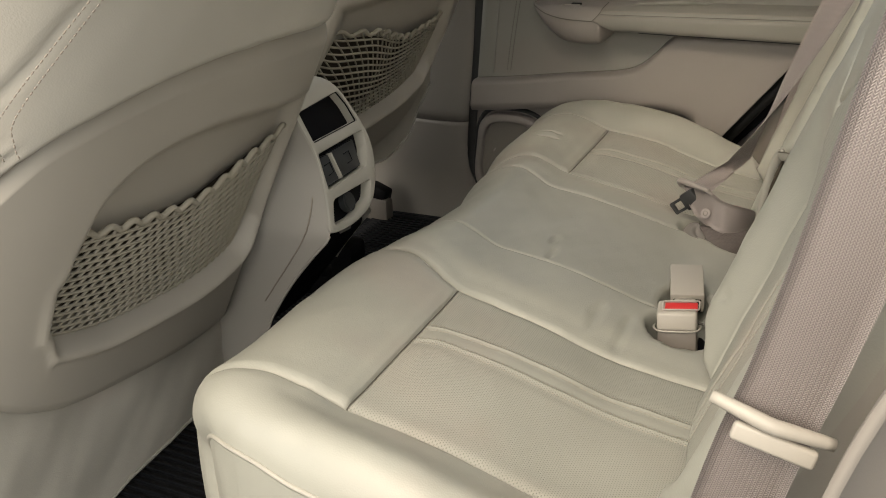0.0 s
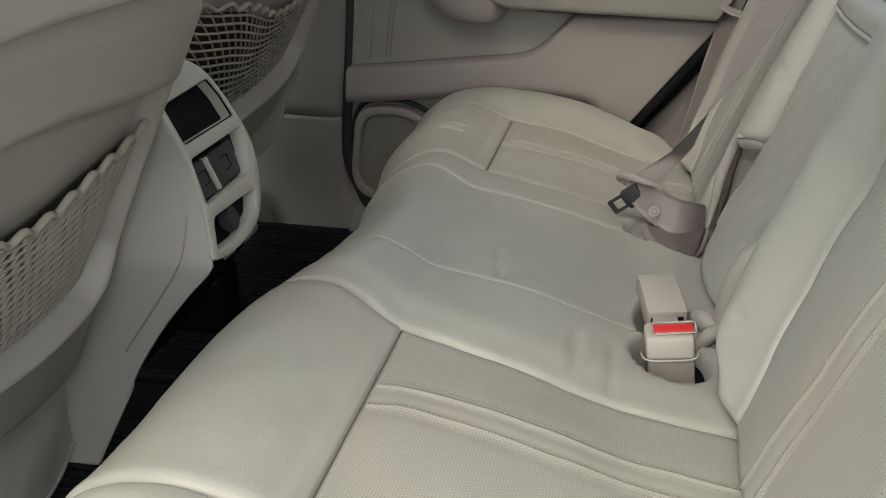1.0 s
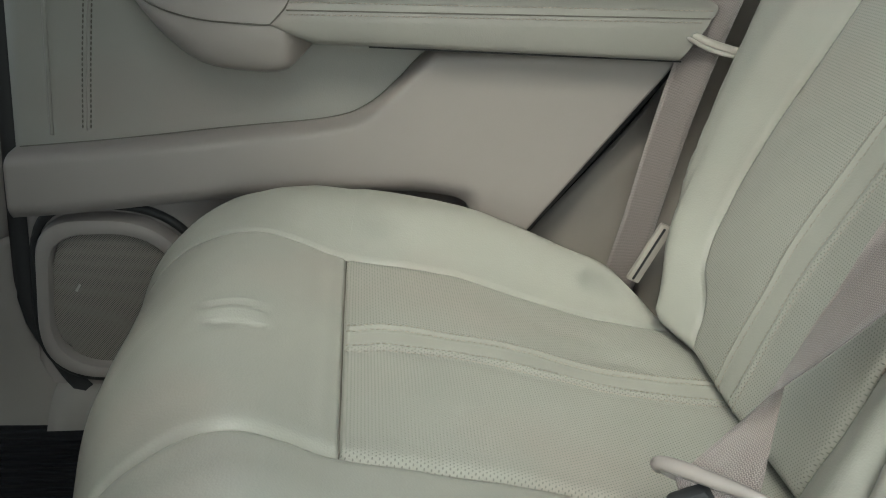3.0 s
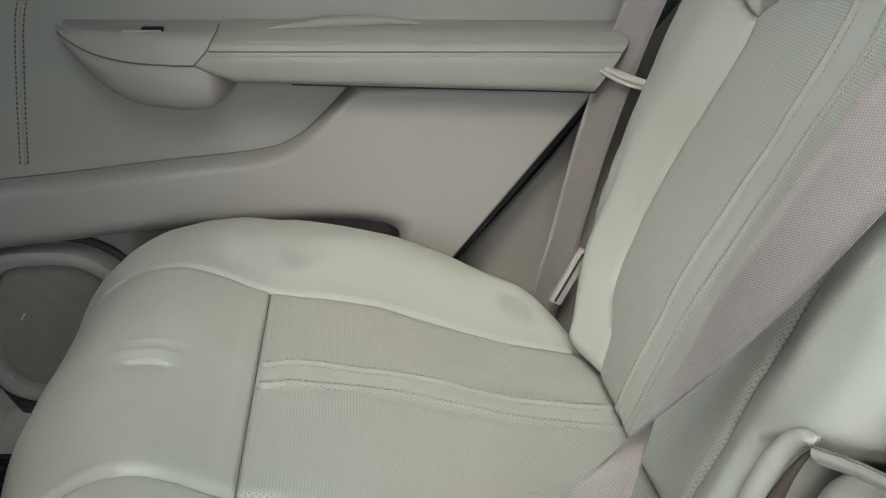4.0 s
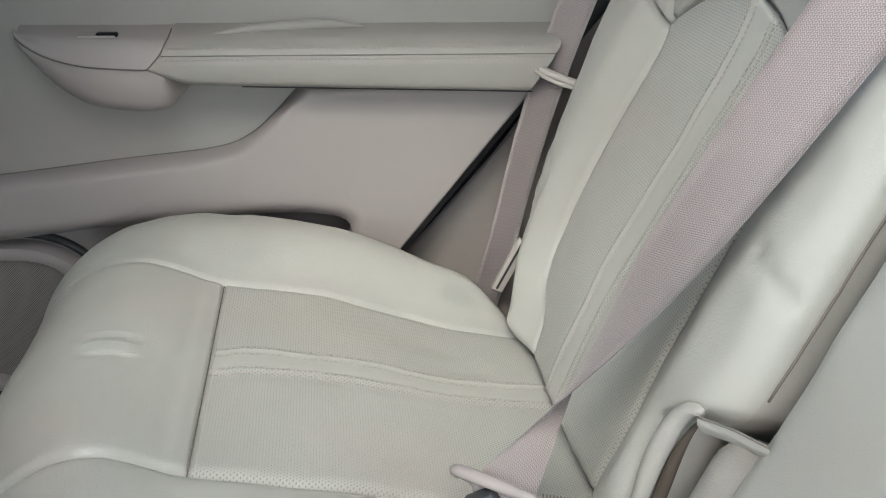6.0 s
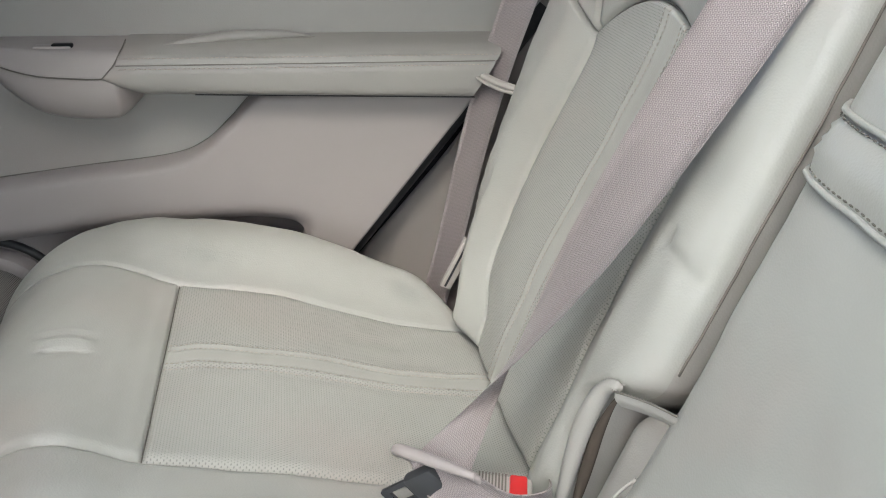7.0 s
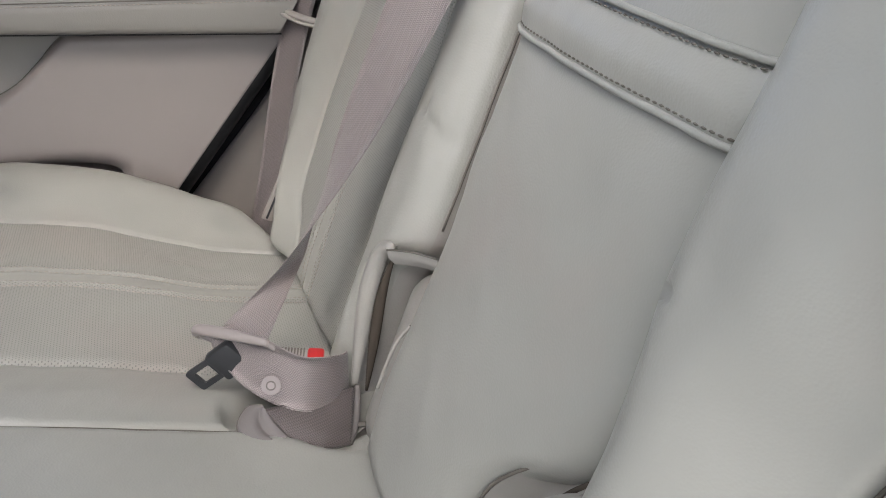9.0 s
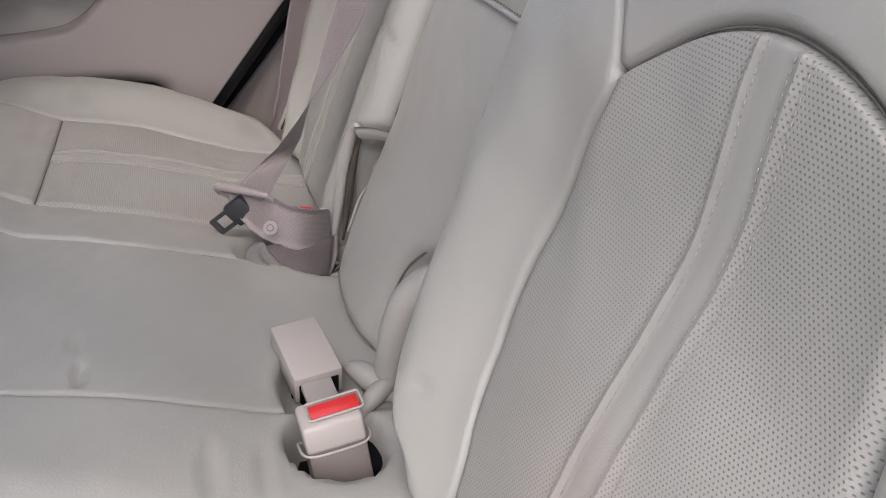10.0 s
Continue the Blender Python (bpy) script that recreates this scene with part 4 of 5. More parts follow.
# ---------------------------------------------------------------- pillar, sill and wheel-arch trim
def trim_sheet(name, rows, material, label, category="trim"):
    """A moulded panel through rows of points, thickened outboard."""
    R = [spline(r, 28) for r in rows]
    C = np.stack(R, 0)
    cols = np.stack([spline(C[:, j], 30) for j in range(C.shape[1])], 1)
    ob = mesh_part(name, cols.reshape(-1, 3), grid_faces(30, 28), material, None)
    s = ob.modifiers.new("thick", "SOLIDIFY")
    s.thickness, s.offset = 0.006, 0
    return tagged(ob, label, category, kind="structure")


trim_sheet("trim_pillar_upper", [[(-.60, .72, .30), (-.50, .70, .30), (-.42, .688, .302), (-.372, .692, .303), (-.360, .73, .303)],
                                 [(-.58, .72, .55), (-.48, .70, .55), (-.41, .69, .55), (-.350, .694, .55), (-.338, .73, .55)],
                                 [(-.56, .72, 1.05), (-.47, .70, 1.05), (-.42, .69, 1.05), (-.36, .694, 1.05), (-.345, .73, 1.05)]], TRIM, "beige moulded centre pillar trim")
trim_sheet("trim_pillar_lower", [[(-.75, .70, .03), (-.58, .70, .04), (-.45, .695, .04), (-.33, .69, .04), (-.22, .70, .04)],
                                 [(-.70, .71, .12), (-.52, .695, .13), (-.42, .688, .13), (-.36, .69, .12), (-.30, .715, .09)],
                                 [(-.62, .715, .22), (-.50, .698, .22), (-.42, .686, .22), (-.372, .69, .215), (-.362, .73, .20)],
                                 [(-.60, .72, .3), (-.50, .699, .3), (-.42, .687, .301), (-.372, .691, .302), (-.360, .73, .302)]], TRIM, "beige moulded lower pillar trim")
trim_sheet("trim_sill", [[(-.36, .675, .035), (-.2, .675, .035), (0, .675, .035), (.3, .675, .035)], [(-.345, .682, .10), (-.2, .685, .10), (0, .685, .10), (.3, .685, .10)],
                         [(-.335, .715, .13), (-.2, .715, .12), (0, .715, .12), (.3, .715, .12)]], TRIM, "beige door sill trim")
seal = [(DF(z) - 0.010, 0.703, z) for z in np.linspace(0.75, 0.23, 30)] + [(-0.352 + 0.06 * t, 0.70, 0.20 - 0.10 * math.sin(t * math.pi / 2)) for t in np.linspace(0, 1, 12)] + [(x, 0.70, 0.10) for x in np.linspace(-0.27, 0.1, 10)]
tagged(tube("trim_door_seal", seal, 0.013, RUBBER, None, sides=8), "black rubber door seal", "door seal", kind="structure")
rear_gap = [(DR(z) + 0.018, 0.714, z) for z in np.linspace(0.20, 0.60, 20)]
tagged(tube("trim_door_seal_rear", rear_gap, 0.013, RUBBER, None, sides=8), "black rubber door seal along the sloped rear edge", "door seal", kind="structure")
trim_sheet("trim_wheel_arch", [[(0.154, 0.748, .22), (0.223, 0.712, .22), (.30, .60, .22), (.40, .58, .22)], [(0.257, 0.748, .34), (0.288, 0.716, .34), (.32, .62, .34), (.42, .60, .34)],
                               [(0.342, 0.748, .45), (0.365, 0.718, .45), (0.388, 0.662, .45), (.46, .62, .45)], [(0.424, 0.744, .60), (0.448, 0.712, .60), (0.468, 0.672, .6), (0.558, 0.662, .6)],
                               [(0.508, 0.722, .75), (0.528, 0.702, .75), (0.568, 0.682, .75), (0.668, 0.672, .75)]], TRIM, "beige moulded wheel arch trim")
trim_sheet("trim_wheel_arch_near", [[(.34, -.70, .20), (.34, -.66, .20), (.38, -.60, .2), (.46, -.58, .2)], [(.36, -.70, .40), (.37, -.665, .40), (.41, -.63, .4), (.5, -.61, .4)],
                                    [(.40, -.70, .60), (.41, -.675, .60), (.45, -.65, .6), (.55, -.64, .6)], [(.50, -.70, .75), (.52, -.68, .75), (.56, -.66, .75), (.66, -.65, .75)]],
           TRIM, "beige moulded wheel arch trim beside the open door")
pull = thing("seat_release_loop", "thin pale plastic trim strip beside the backrest foot", "trim", (0.29, 0.57, 0.29))
part("strip", rbox((0.014, 0.006, 0.066), 0.002, 2, pose(0.296, 0.570, 0.337, 0, 25, 0)), PALE, pull)
part("groove", rbox((0.0026, 0.0066, 0.060), 0.0005, 1, pose(0.2945, 0.5695, 0.337, 0, 25, 0)), CHARCOAL, pull)


# ---------------------------------------------------------------- belts
def strip_edges(mids, across, width):
    """Edge lines of a strap from its middle line and the way across it at each point."""
    d = spline([tuple(p) + tuple(c) for p, c in zip(mids, across)], even=False)
    q = np.r_[0, np.cumsum(np.linalg.norm(np.diff(d[:, :3], axis=0), axis=1))]
    g = np.linspace(0, q[-1], 60)
    m = np.stack([np.interp(g, q, d[:, k]) for k in range(3)], 1)
    a = np.stack([np.interp(g, q, d[:, k]) for k in range(3, 6)], 1)
    a /= np.linalg.norm(a, axis=1)[:, None]
    w = np.interp(np.linspace(0, 1, 60), np.linspace(0, 1, len(width)), width)[:, None] if hasattr(width, "__len__") else width
    return m - a * w / 2, m + a * w / 2


# centre belt: hangs across the backrest, twists once and runs through its latch plate into a pocket
belt = thing("seat_belt", "pinkish beige centre seat belt hanging twisted across the backrest", "seat belt", (0.25, 0.17, 0.30))
BELT_A, BELT_B = Vector((-.83, .36, .43)), Vector((.42, .91, .04))


def turned(deg):
    """The way across the hanging webbing after it has twisted by that many degrees."""
    return tuple(BELT_A * math.cos(radians(deg)) + BELT_B * math.sin(radians(deg)))


RING_U, RING_C = Vector((.79, -.61, .0)), Vector((.206, .178, .376))
a, b = strip_edges([(.475, .107, .93), (.400, .150, .75), (.359, .1735, .65), (.318, .197, .55), (.297, .209, .50), (.281, .217, .462), (.270, .222, .438), (.258, .228, .411)],
                   [turned(8), turned(14), turned(24), turned(46), turned(63), turned(81), turned(91), turned(105)], 0.047)
# below the twist the two edges run straight down to the ring
f = np.linspace(0, 1, 24)[1:, None]
a = np.vstack([a, a[-1] * (1 - f) + np.array(RING_C - RING_U * 0.0225 - Vector((0, 0, 0.004))) * f])
b = np.vstack([b, b[-1] * (1 - f) + np.array(RING_C + RING_U * 0.0225 - Vector((0, 0, 0.004))) * f])
ribbon("upper_webbing", a, b, 0.0014, BELT, belt)
a, b = strip_edges([(.206, .179, .374), (.213, .171, .365), (.225, .159, .358), (.239, .150, .352), (.255, .147, .347), (.275, .155, .341), (.287, .170, .333), (.292, .190, .322)],
                   [(-.79, .61, 0), (-.68, .46, -.55), (-.42, .14, -.88), (-.15, -.06, -.98), (0, -.08, -1), (.02, 0, -1), (0, 0, -1), (0, 0, -1)], 0.045)
ribbon("lap_webbing", a, b, 0.0014, BELT, belt)
for e in (a, b):
    stitches("webbing_edge", e + np.array([-0.0006, -0.0008, 0.0]), STOP, belt, 0.0035, (0.0034, 0.0008))
RING_V = Vector((.37, .47, -.78)).normalized()
plate = new("latch_plate")
hang(plate, belt)
ring = rounded([(-0.031, -0.007), (0.031, -0.007), (0.031, 0.010), (-0.031, 0.010)], 0.008, 5)
tube("ring", [RING_C + RING_U * x + RING_V * y for x, y in ring], 0.0028, RING, plate, "pale moulded belt ring", sides=8, closed=True)
grip = spline([(-.0335, .006), (-.034, .000), (-.028, -.0065), (-.010, -.0085), (.012, -.0085), (.030, -.0075)], 26)
tube("ring_grip", [RING_C + RING_U * x + RING_V * y for x, y in grip], [0.0027 + 0.0018 * math.sin(math.pi * min(1, 0.15 + k / 30)) for k in range(26)], RING, plate, "rounded front bar of the ring", sides=10)
T_X, T_Y = Vector((.685, -.355, .634)).normalized(), Vector((.645, -.114, -.756)).normalized()
T_Z = T_X.cross(T_Y).normalized()
T_Y = T_Z.cross(T_X)
tm = Matrix(((T_X.x, T_Y.x, T_Z.x, .1936), (T_X.y, T_Y.y, T_Z.y, .1853), (T_X.z, T_Y.z, T_Z.z, .352), (0, 0, 0, 1)))
part("tongue_body", rbox((0.026, 0.027, 0.010), 0.003, 2, tm @ Matrix.Translation((0.009, 0, 0))), CHARCOAL, plate, "dark tongue of the latch plate")
part("tongue", frame_prism(rounded([(-0.030, -0.010), (0.0, -0.010), (0.0, 0.010), (-0.030, 0.010)], 0.003), [rounded([(-0.0235, -0.0058), (-0.008, -0.0058), (-0.008, 0.0058), (-0.0235, 0.0058)], 0.001)], 0.003, 0.0006, tm), CHARCOAL, plate)
bmn = bmesh.new()
bmesh.ops.create_cone(bmn, cap_ends=True, segments=20, radius1=0.0075, radius2=0.0065, depth=0.004)
bmesh.ops.bevel(bmn, geom=[e for e in bmn.edges if len(e.link_faces) == 2 and e.calc_face_angle(0) > 0.8], offset=0.001, segments=2, affect="EDGES")
bmesh.ops.transform(bmn, matrix=look((0.2262, 0.1500, 0.350), (0.16, -0.10, 0.45)), verts=bmn.verts)
btn = part("stop_button", bmn, STOP, belt, "round stop button on the webbing")

dm = look((0.2262, 0.1500, 0.350), (0.16, -0.10, 0.45))
tube("dimple", [dm @ Vector((0.0032 * math.cos(w), 0.0032 * math.sin(w), -0.0021)) for w in np.linspace(0, 2 * math.pi, 20, endpoint=False)], 0.0006, SLEEVE, btn, "dimple in the button", closed=True)

# pocket in the cushion that the belt runs into
pocket = thing("belt_pocket", "taupe cloth pocket with a folded flap holding the belt end", "seat belt", (0.25, 0.15, 0.28))


def cloth(name, f, material, label, n=24, m=16, thick=0.003):
    pv = [f(s, t) for s in np.linspace(0, 1, n) for t in np.linspace(0, 1, m)]
    ob = mesh_part(name, pv, grid_faces(n, m), material, pocket, label, uv=[(v[0], v[2]) for v in pv])
    md = ob.modifiers.new("thick", "SOLIDIFY")
    md.thickness, md.offset = thick, 0


def quad(s, t, tl, tr, bl, br, out):
    """A point on a bulging patch between four corners."""
    p = (Vector(tl) * (1 - s) + Vector(tr) * s) * (1 - t) + (Vector(bl) * (1 - s) + Vector(br) * s) * t
    k = math.sin(s * math.pi) * math.sin(min(1, t * 1.2) * math.pi * 0.8)
    return tuple(p + Vector(out) * k)


cloth("front", lambda s, t: quad(s, t, (.219, .147, .331), (.291, .163, .327), (.237, .125, .311), (.279, .127, .301), (0, -.006, -.001)), BELT_DARK, "dark woven pocket front")
rim_l = spline([(.219, .149, .3335), (.209, .153, .332), (.2005, .147, .326), (.199, .137, .3205), (.205, .128, .317), (.219, .123, .314), (.237, .1235, .3115)], 24)
crease = spline([(.219, .148, .3335), (.222, .142, .3285), (.229, .133, .321), (.238, .1245, .3115)], 24)
cloth("flap", lambda s, t: tuple(rim_l[int(round(s * 23))] * (1 - t) + crease[int(round(s * 23))] * t + np.array([0.001, -0.003, 0.0035]) * math.sin(t * math.pi) * math.sin(s * math.pi)
                                 - np.array([0.0, -0.002, 0.0045]) * math.exp(-((t - 0.62) / 0.13) ** 2) * math.sin(s * math.pi)), TAUPE, "folded taupe leather flap", thick=0.002)
tube("seam", rim_l + np.array([0, 0, 0.0004]), 0.0009, SEAM, pocket, "seam round the flap, its shade drawn as a dark line")
tube("lip", spline([(.2945, .166, .327), (.2925, .159, .317), (.287, .145, .306), (.279, .128, .301)], 18), [0.0016 + 0.0018 * math.sin(k) for k in np.linspace(0.4, 2.9, 18)], TAUPE, pocket, "rolled cloth lip", sides=8)
buck_c = thing("belt_buckle", "beige seat belt buckle with red button behind the webbing", "belt buckle", (0.255, 0.195, 0.31), "belt buckles")
bm_ = pose(0.249, 0.183, 0.3355, 8, 4, -14)
part("body", rbox((0.044, 0.020, 0.034), 0.003, 2, bm_ @ Matrix.Translation((0.004, 0, 0.0))), PALE, buck_c)
for k in range(9):
    part("rib", rbox((0.0012, 0.0205, 0.0345), 0, 1, bm_ @ Matrix.Translation((-0.013 + 0.0024 * k, 0, 0.0002))), SLEEVE, buck_c)
part("release_button", rbox((0.013, 0.0205, 0.008), 0.002, 2, bm_ @ Matrix.Translation((0.0155, -0.001, 0.0155))), RED, buck_c, "red release button")

# outboard belt at the far side, straight down through its guide
obelt = thing("seat_belt", "pinkish beige outboard seat belt running through a pale guide", "seat belt", (0.28, 0.60, 0.25))
a, b = strip_edges([(.455, .628, .95), (.389, .626, .70), (.346, .624, .56), (.320, .622, .46), (.294, .613, .34), (.270, .608, .24)],
                   [(.7, -.7, -.3), (.6, -.78, -.25), (.5, -.84, -.2), (.45, -.87, -.2), (.4, -.9, -.2), (.4, -.9, -.2)], 0.046)
ribbon("webbing", a, b, 0.0014, BELT, obelt)
gm = Matrix.Translation((0.333, 0.616, 0.533))
og = new("guide")
hang(og, obelt)
for d, w in ((0.0, 0.033), (0.011, 0.026)):
    tube("guide_bar", [gm @ Vector((x * 0.82, -0.008 - x * 0.72 - d * 0.6, -x * 0.30 - 0.004 * math.cos(x / w * 1.5) - d * 0.5 + 0.01)) for x in np.linspace(-w, w, 14)], 0.0040 if d == 0 else 0.002, PALE, og, "pale plastic belt guide", sides=8)

# near outboard belt
nbelt = thing("seat_belt", "beige ribbed outboard seat belt hanging beside the open door", "seat belt", (0.33, -0.63, 0.25))
a, b = strip_edges([(.436, -.635, .95), (.392, -.64, .72), (.375, -.64, .63), (.360, -.64, .56), (.347, -.64, .51), (.337, -.638, .46), (.318, -.632, .36), (.298, -.63, .25)],
                   [(.97, .10, -.19), (.97, .1, -.19), (.97, .1, -.2), (.97, .08, -.22), (.96, .05, -.25), (.96, .05, -.24), (.97, .03, -.2), (.97, 0, -.2)], [.047, .047, .047, .047, .045, .046, .047, .047])
ribbon("webbing", a, b, 0.0014, BELT, nbelt)
ng = new("guide")
hang(ng, nbelt)
tube("guide_bar", [(0.352 + x, -0.652 + 0.006 * abs(x / 0.03), 0.5345 - 0.25 * x) for x in np.linspace(-0.031, 0.031, 14)], [0.0034 + 0.0010 * math.sin(math.pi * k / 13) for k in range(14)], PALE, ng, "pale plastic belt guide", sides=10)
part("guide_plate", rbox((0.044, 0.006, 0.011), 0.0025, 3, pose(0.3545, -0.650, 0.5225, -10, 13, 0)), PALE, ng, "pale plastic belt guide")

# ---------------------------------------------------------------- buckles beside the centre section
buck = thing("belt_buckle", "beige seat belt buckle with bright red button in the seat", "belt buckle", (0.24, -0.15, 0.28), "belt buckles")
um = pose(0.2405, -0.156, 0.306, -15, -6, 5)
part("body", rbox((0.045, 0.0225, 0.026), 0.003, 3, um @ Matrix.Translation((0, 0, 0.0245)), lambda x, y, z: (x * (1 + 0.6 * (z - 0.026)), y, z + (0.5 * y if z > 0.0 else 0))), PALE, buck, "beige buckle housing")
part("lower_sleeve", rbox((0.0435, 0.0215, 0.082), 0.003, 2, um @ Matrix.Translation((0, 0, -0.0265))), SLEEVE, buck, "duller lower sleeve")
rm2 = pose(0.2403, -0.1455, 0.3432, 13, -7, 5)
part("release_button", rbox((0.0365, 0.0125, 0.004), 0.0012, 2, rm2 @ Matrix.Translation((0, 0, -0.0012))), RED, buck, "bright red release button")
tube("button_rim", [rm2 @ Vector((x, y, 0.0012)) for x, y in rounded([(-0.0203, -0.0080), (0.0203, -0.0080), (0.0203, 0.0080), (-0.0203, 0.0080)], 0.003, 3)], 0.0010, PALE, buck, "raised pale rim round the button", closed=True)
tube("band", [um @ Vector((0.0258 * math.copysign(abs(math.cos(w)) ** 0.45, math.cos(w)), 0.0150 * math.copysign(abs(math.sin(w)) ** 0.45, math.sin(w)), 0.0155 - 0.004 * abs(math.sin(w)))) for w in np.linspace(0, 2 * math.pi, 40, endpoint=False)],
     0.0010, PALE, buck, "thin band round the housing", closed=True)
cover = thing("belt_buckle", "beige hard cover of a second seat belt buckle", "belt buckle", (0.23, -0.06, 0.29), "belt buckles")
cm = pose(0.2345, -0.057, 0.3195, 11, -3, 10)
part("body", rbox((0.040, 0.066, 0.026), 0.002, 2, cm @ Matrix.Translation((0, 0.009, 0.001))), PALE, cover, "beige buckle cover")
# solid black block imitates the shaded opening
part("opening", rbox((0.033, 0.010, 0.019), 0.001, 1, cm @ Matrix.Translation((0, -0.0200, -0.002))), BLACK, cover, "black block for the shade in the cover's open end")
part("stalk", rbox((0.025, 0.066, 0.007), 0.002, 2, pose(0.2395, -0.112, 0.3165, 6, -2, 6)), CONSOLE, cover, "pale stalk")
# black blocks under buckle and cover imitate the shade in the gaps round them
part("well", rbox((0.053, 0.050, 0.02), 0.004, 2, pose(0.239, -0.158, 0.2780, 0, 4, 0)), BLACK, buck, "black block standing in for shade round the buckle")
part("well", rbox((0.054, 0.096, 0.02), 0.004, 2, pose(0.235, -0.070, 0.2775, 0, 4, 0)), BLACK, cover, "black block standing in for shade round the cover")
# folded hinge covers at the foot of the backrests
hinge = thing("hinge_cover", "beige moulded hinge cover between the backrests", "hinge cover", (0.33, 0.155, 0.30))
part("body", rbox((0.06, 0.060, 0.155), 0.026, 6, pose(0.342, 0.137, 0.350, 0, 19.5, 0)), LEATHER_SIDE, hinge)
tube("cover_seam", spline([(.321, .112, .405), (.3135, .117, .392), (.307, .122, .372), (.300, .124, .350)], 20), 0.0014, WELT, hinge, "raised welt on the cover")
lip_line = spline([(.313, .143, .4515), (.311, .152, .4485), (.307, .161, .434), (.301, .167, .405), (.296, .171, .365), (.290, .173, .320)], 30)
top_line = spline([(.313, .142, .4515), (.320, .130, .455), (.327, .117, .458), (.336, .100, .460)], 16)
tube("lip", lip_line + np.array([0.004, 0.002, 0.0]), [0.0030 + 0.0044 * math.sin(math.pi * (k / 29) ** 0.7) for k in range(30)], LEATHER_SIDE, hinge, "folded leather lip", sides=10)
# shade behind the lip, put in as a dark tube
tube("gap", lip_line[4:] + np.array([0.012, -0.0065, 0.0]), [0.0012 + 0.0034 * math.sin(math.pi * k / 25) for k in range(26)], RECESS_SHADE, hinge, "dark tube standing in for shade behind the lip", sides=8)
mesh_part("fold", [p + np.array([0.030 * t + 0.006 * math.sin(t * math.pi), 0.034 * t, -0.004 * t]) for p in lip_line for t in np.linspace(0, 1, 8)], grid_faces(30, 8), LEATHER_SIDE, hinge, "leather fold behind the lip")
mesh_part("ledge", [p + np.array([0.005 * t - 0.002 * math.sin(t * math.pi), -0.001 * t, -0.011 * t]) for p in top_line for t in np.linspace(0, 1, 8)], grid_faces(16, 8), LEATHER_SIDE, hinge, "leather tab over the cover")
tube("seam", np.array(top_line) + np.array([-0.0006, 0.0, 0.0006]), 0.0008, SEAM, hinge, "seam over the tab, its shade drawn as a dark line")
hinge2 = thing("hinge_cover", "beige leather flap folded between the backrests", "hinge cover", (0.33, -0.10, 0.30))
flap_a = spline([(.342, -.108, .452), (.331, -.080, .428), (.318, -.056, .400), (.309, -.047, .370), (.300, -.046, .330), (.294, -.064, .306)], 30)
flap_b = spline([(.344, -.124, .448), (.332, -.108, .428), (.320, -.090, .395), (.309, -.078, .350), (.301, -.074, .325), (.295, -.070, .303)], 30)
mesh_part("flap", [flap_a[k] * (1 - t) + flap_b[k] * t + np.array([0.010 * math.sin(t * math.pi), 0, 0.0]) for k in range(30) for t in np.linspace(0, 1, 8)], grid_faces(30, 8, 0, True), LEATHER_SIDE, hinge2, "leather gusset of the armrest")
tube("seam", flap_a + np.array([-0.0015, 0.0005, 0.0]), 0.0011, SEAM, hinge2, "seam along the armrest edge, its shade drawn as a dark line")
# dark tube for the shade between gusset and cover
tube("gap", flap_b + np.array([0.004, 0.004, 0.0]), [0.001 + 0.0022 * math.sin(math.pi * k / 29) for k in range(30)], RECESS_SHADE, hinge2, "dark tube standing in for shade beside the cover", sides=8)
pil = spline([(.352, -.118, .424), (.328, -.108, .419), (.310, -.099, .402), (.300, -.092, .370), (.294, -.088, .335), (.286, -.088, .300)], 30)
tube("cover", pil + np.array([0.0, -0.006, 0.0]), [0.009 + 0.007 * math.sin(math.pi * min(1.0, 0.15 + k / 34)) for k in range(30)], LEATHER_SIDE, hinge2, "padded leather hinge cover", sides=14)
tube("cover_seam", pil[4:26] + np.array([-0.004, -0.016, 0.002]), 0.0014, WELT, hinge2, "pale welt on the hinge cover")
# crumpled leather and a strap in the well beside the buckle
for pts, r0, r1 in (([(.262, -.062, .318), (.272, -.080, .324), (.284, -.098, .320), (.300, -.112, .312)], 0.003, 0.0075), ([(.264, -.118, .306), (.274, -.112, .318), (.288, -.104, .324), (.304, -.098, .322)], 0.002, 0.0062)):
    tube("fold", spline(pts, 24), [r0 + r1 * math.sin(math.pi * k / 23) for k in range(24)], LEATHER_SIDE, hinge2, "crumpled leather fold", sides=10)
part("strap", rbox((0.006, 0.016, 0.060), 0.002, 2, pose(0.283, -0.148, 0.296, 20, 24, 20)), CONSOLE, hinge2, "pale strap end in the well")
# black block put in for the shade of the hollow
part("well", rbox((0.050, 0.070, 0.012), 0.004, 2, pose(0.284, -0.125, 0.286, 0, 8, 0)), BLACK, hinge2, "black block standing in for shade behind the buckle")

# ---------------------------------------------------------------- front seats seen from behind
FS = 0.50
seat_top = curve1([(-.26, .50), (-.23, .548), (-.20, .593), (-.16, .624), (-.067, .649), (.06, .656), (.20, .653), (.235, .640), (.26, .60)])
seat_low = curve1([(-.26, .42), (-.225, .36), (-.19, .327), (-.139, .287), (-.058, .253), (.105, .220), (.22, .210), (.27, .215)])
rec_top = curve1([(-.20, .40), (-.145, .46), (-.129, .508), (-.106, .55), (-.054, .575), (.05, .583), (.216, .569), (.28, .56)])
rec_low = curve1([(-.20, .44), (-.145, .398), (-.130, .372), (-.10, .358), (-.03, .339), (.10, .326), (.18, .333), (.212, .345), (.235, .380), (.26, .45)])
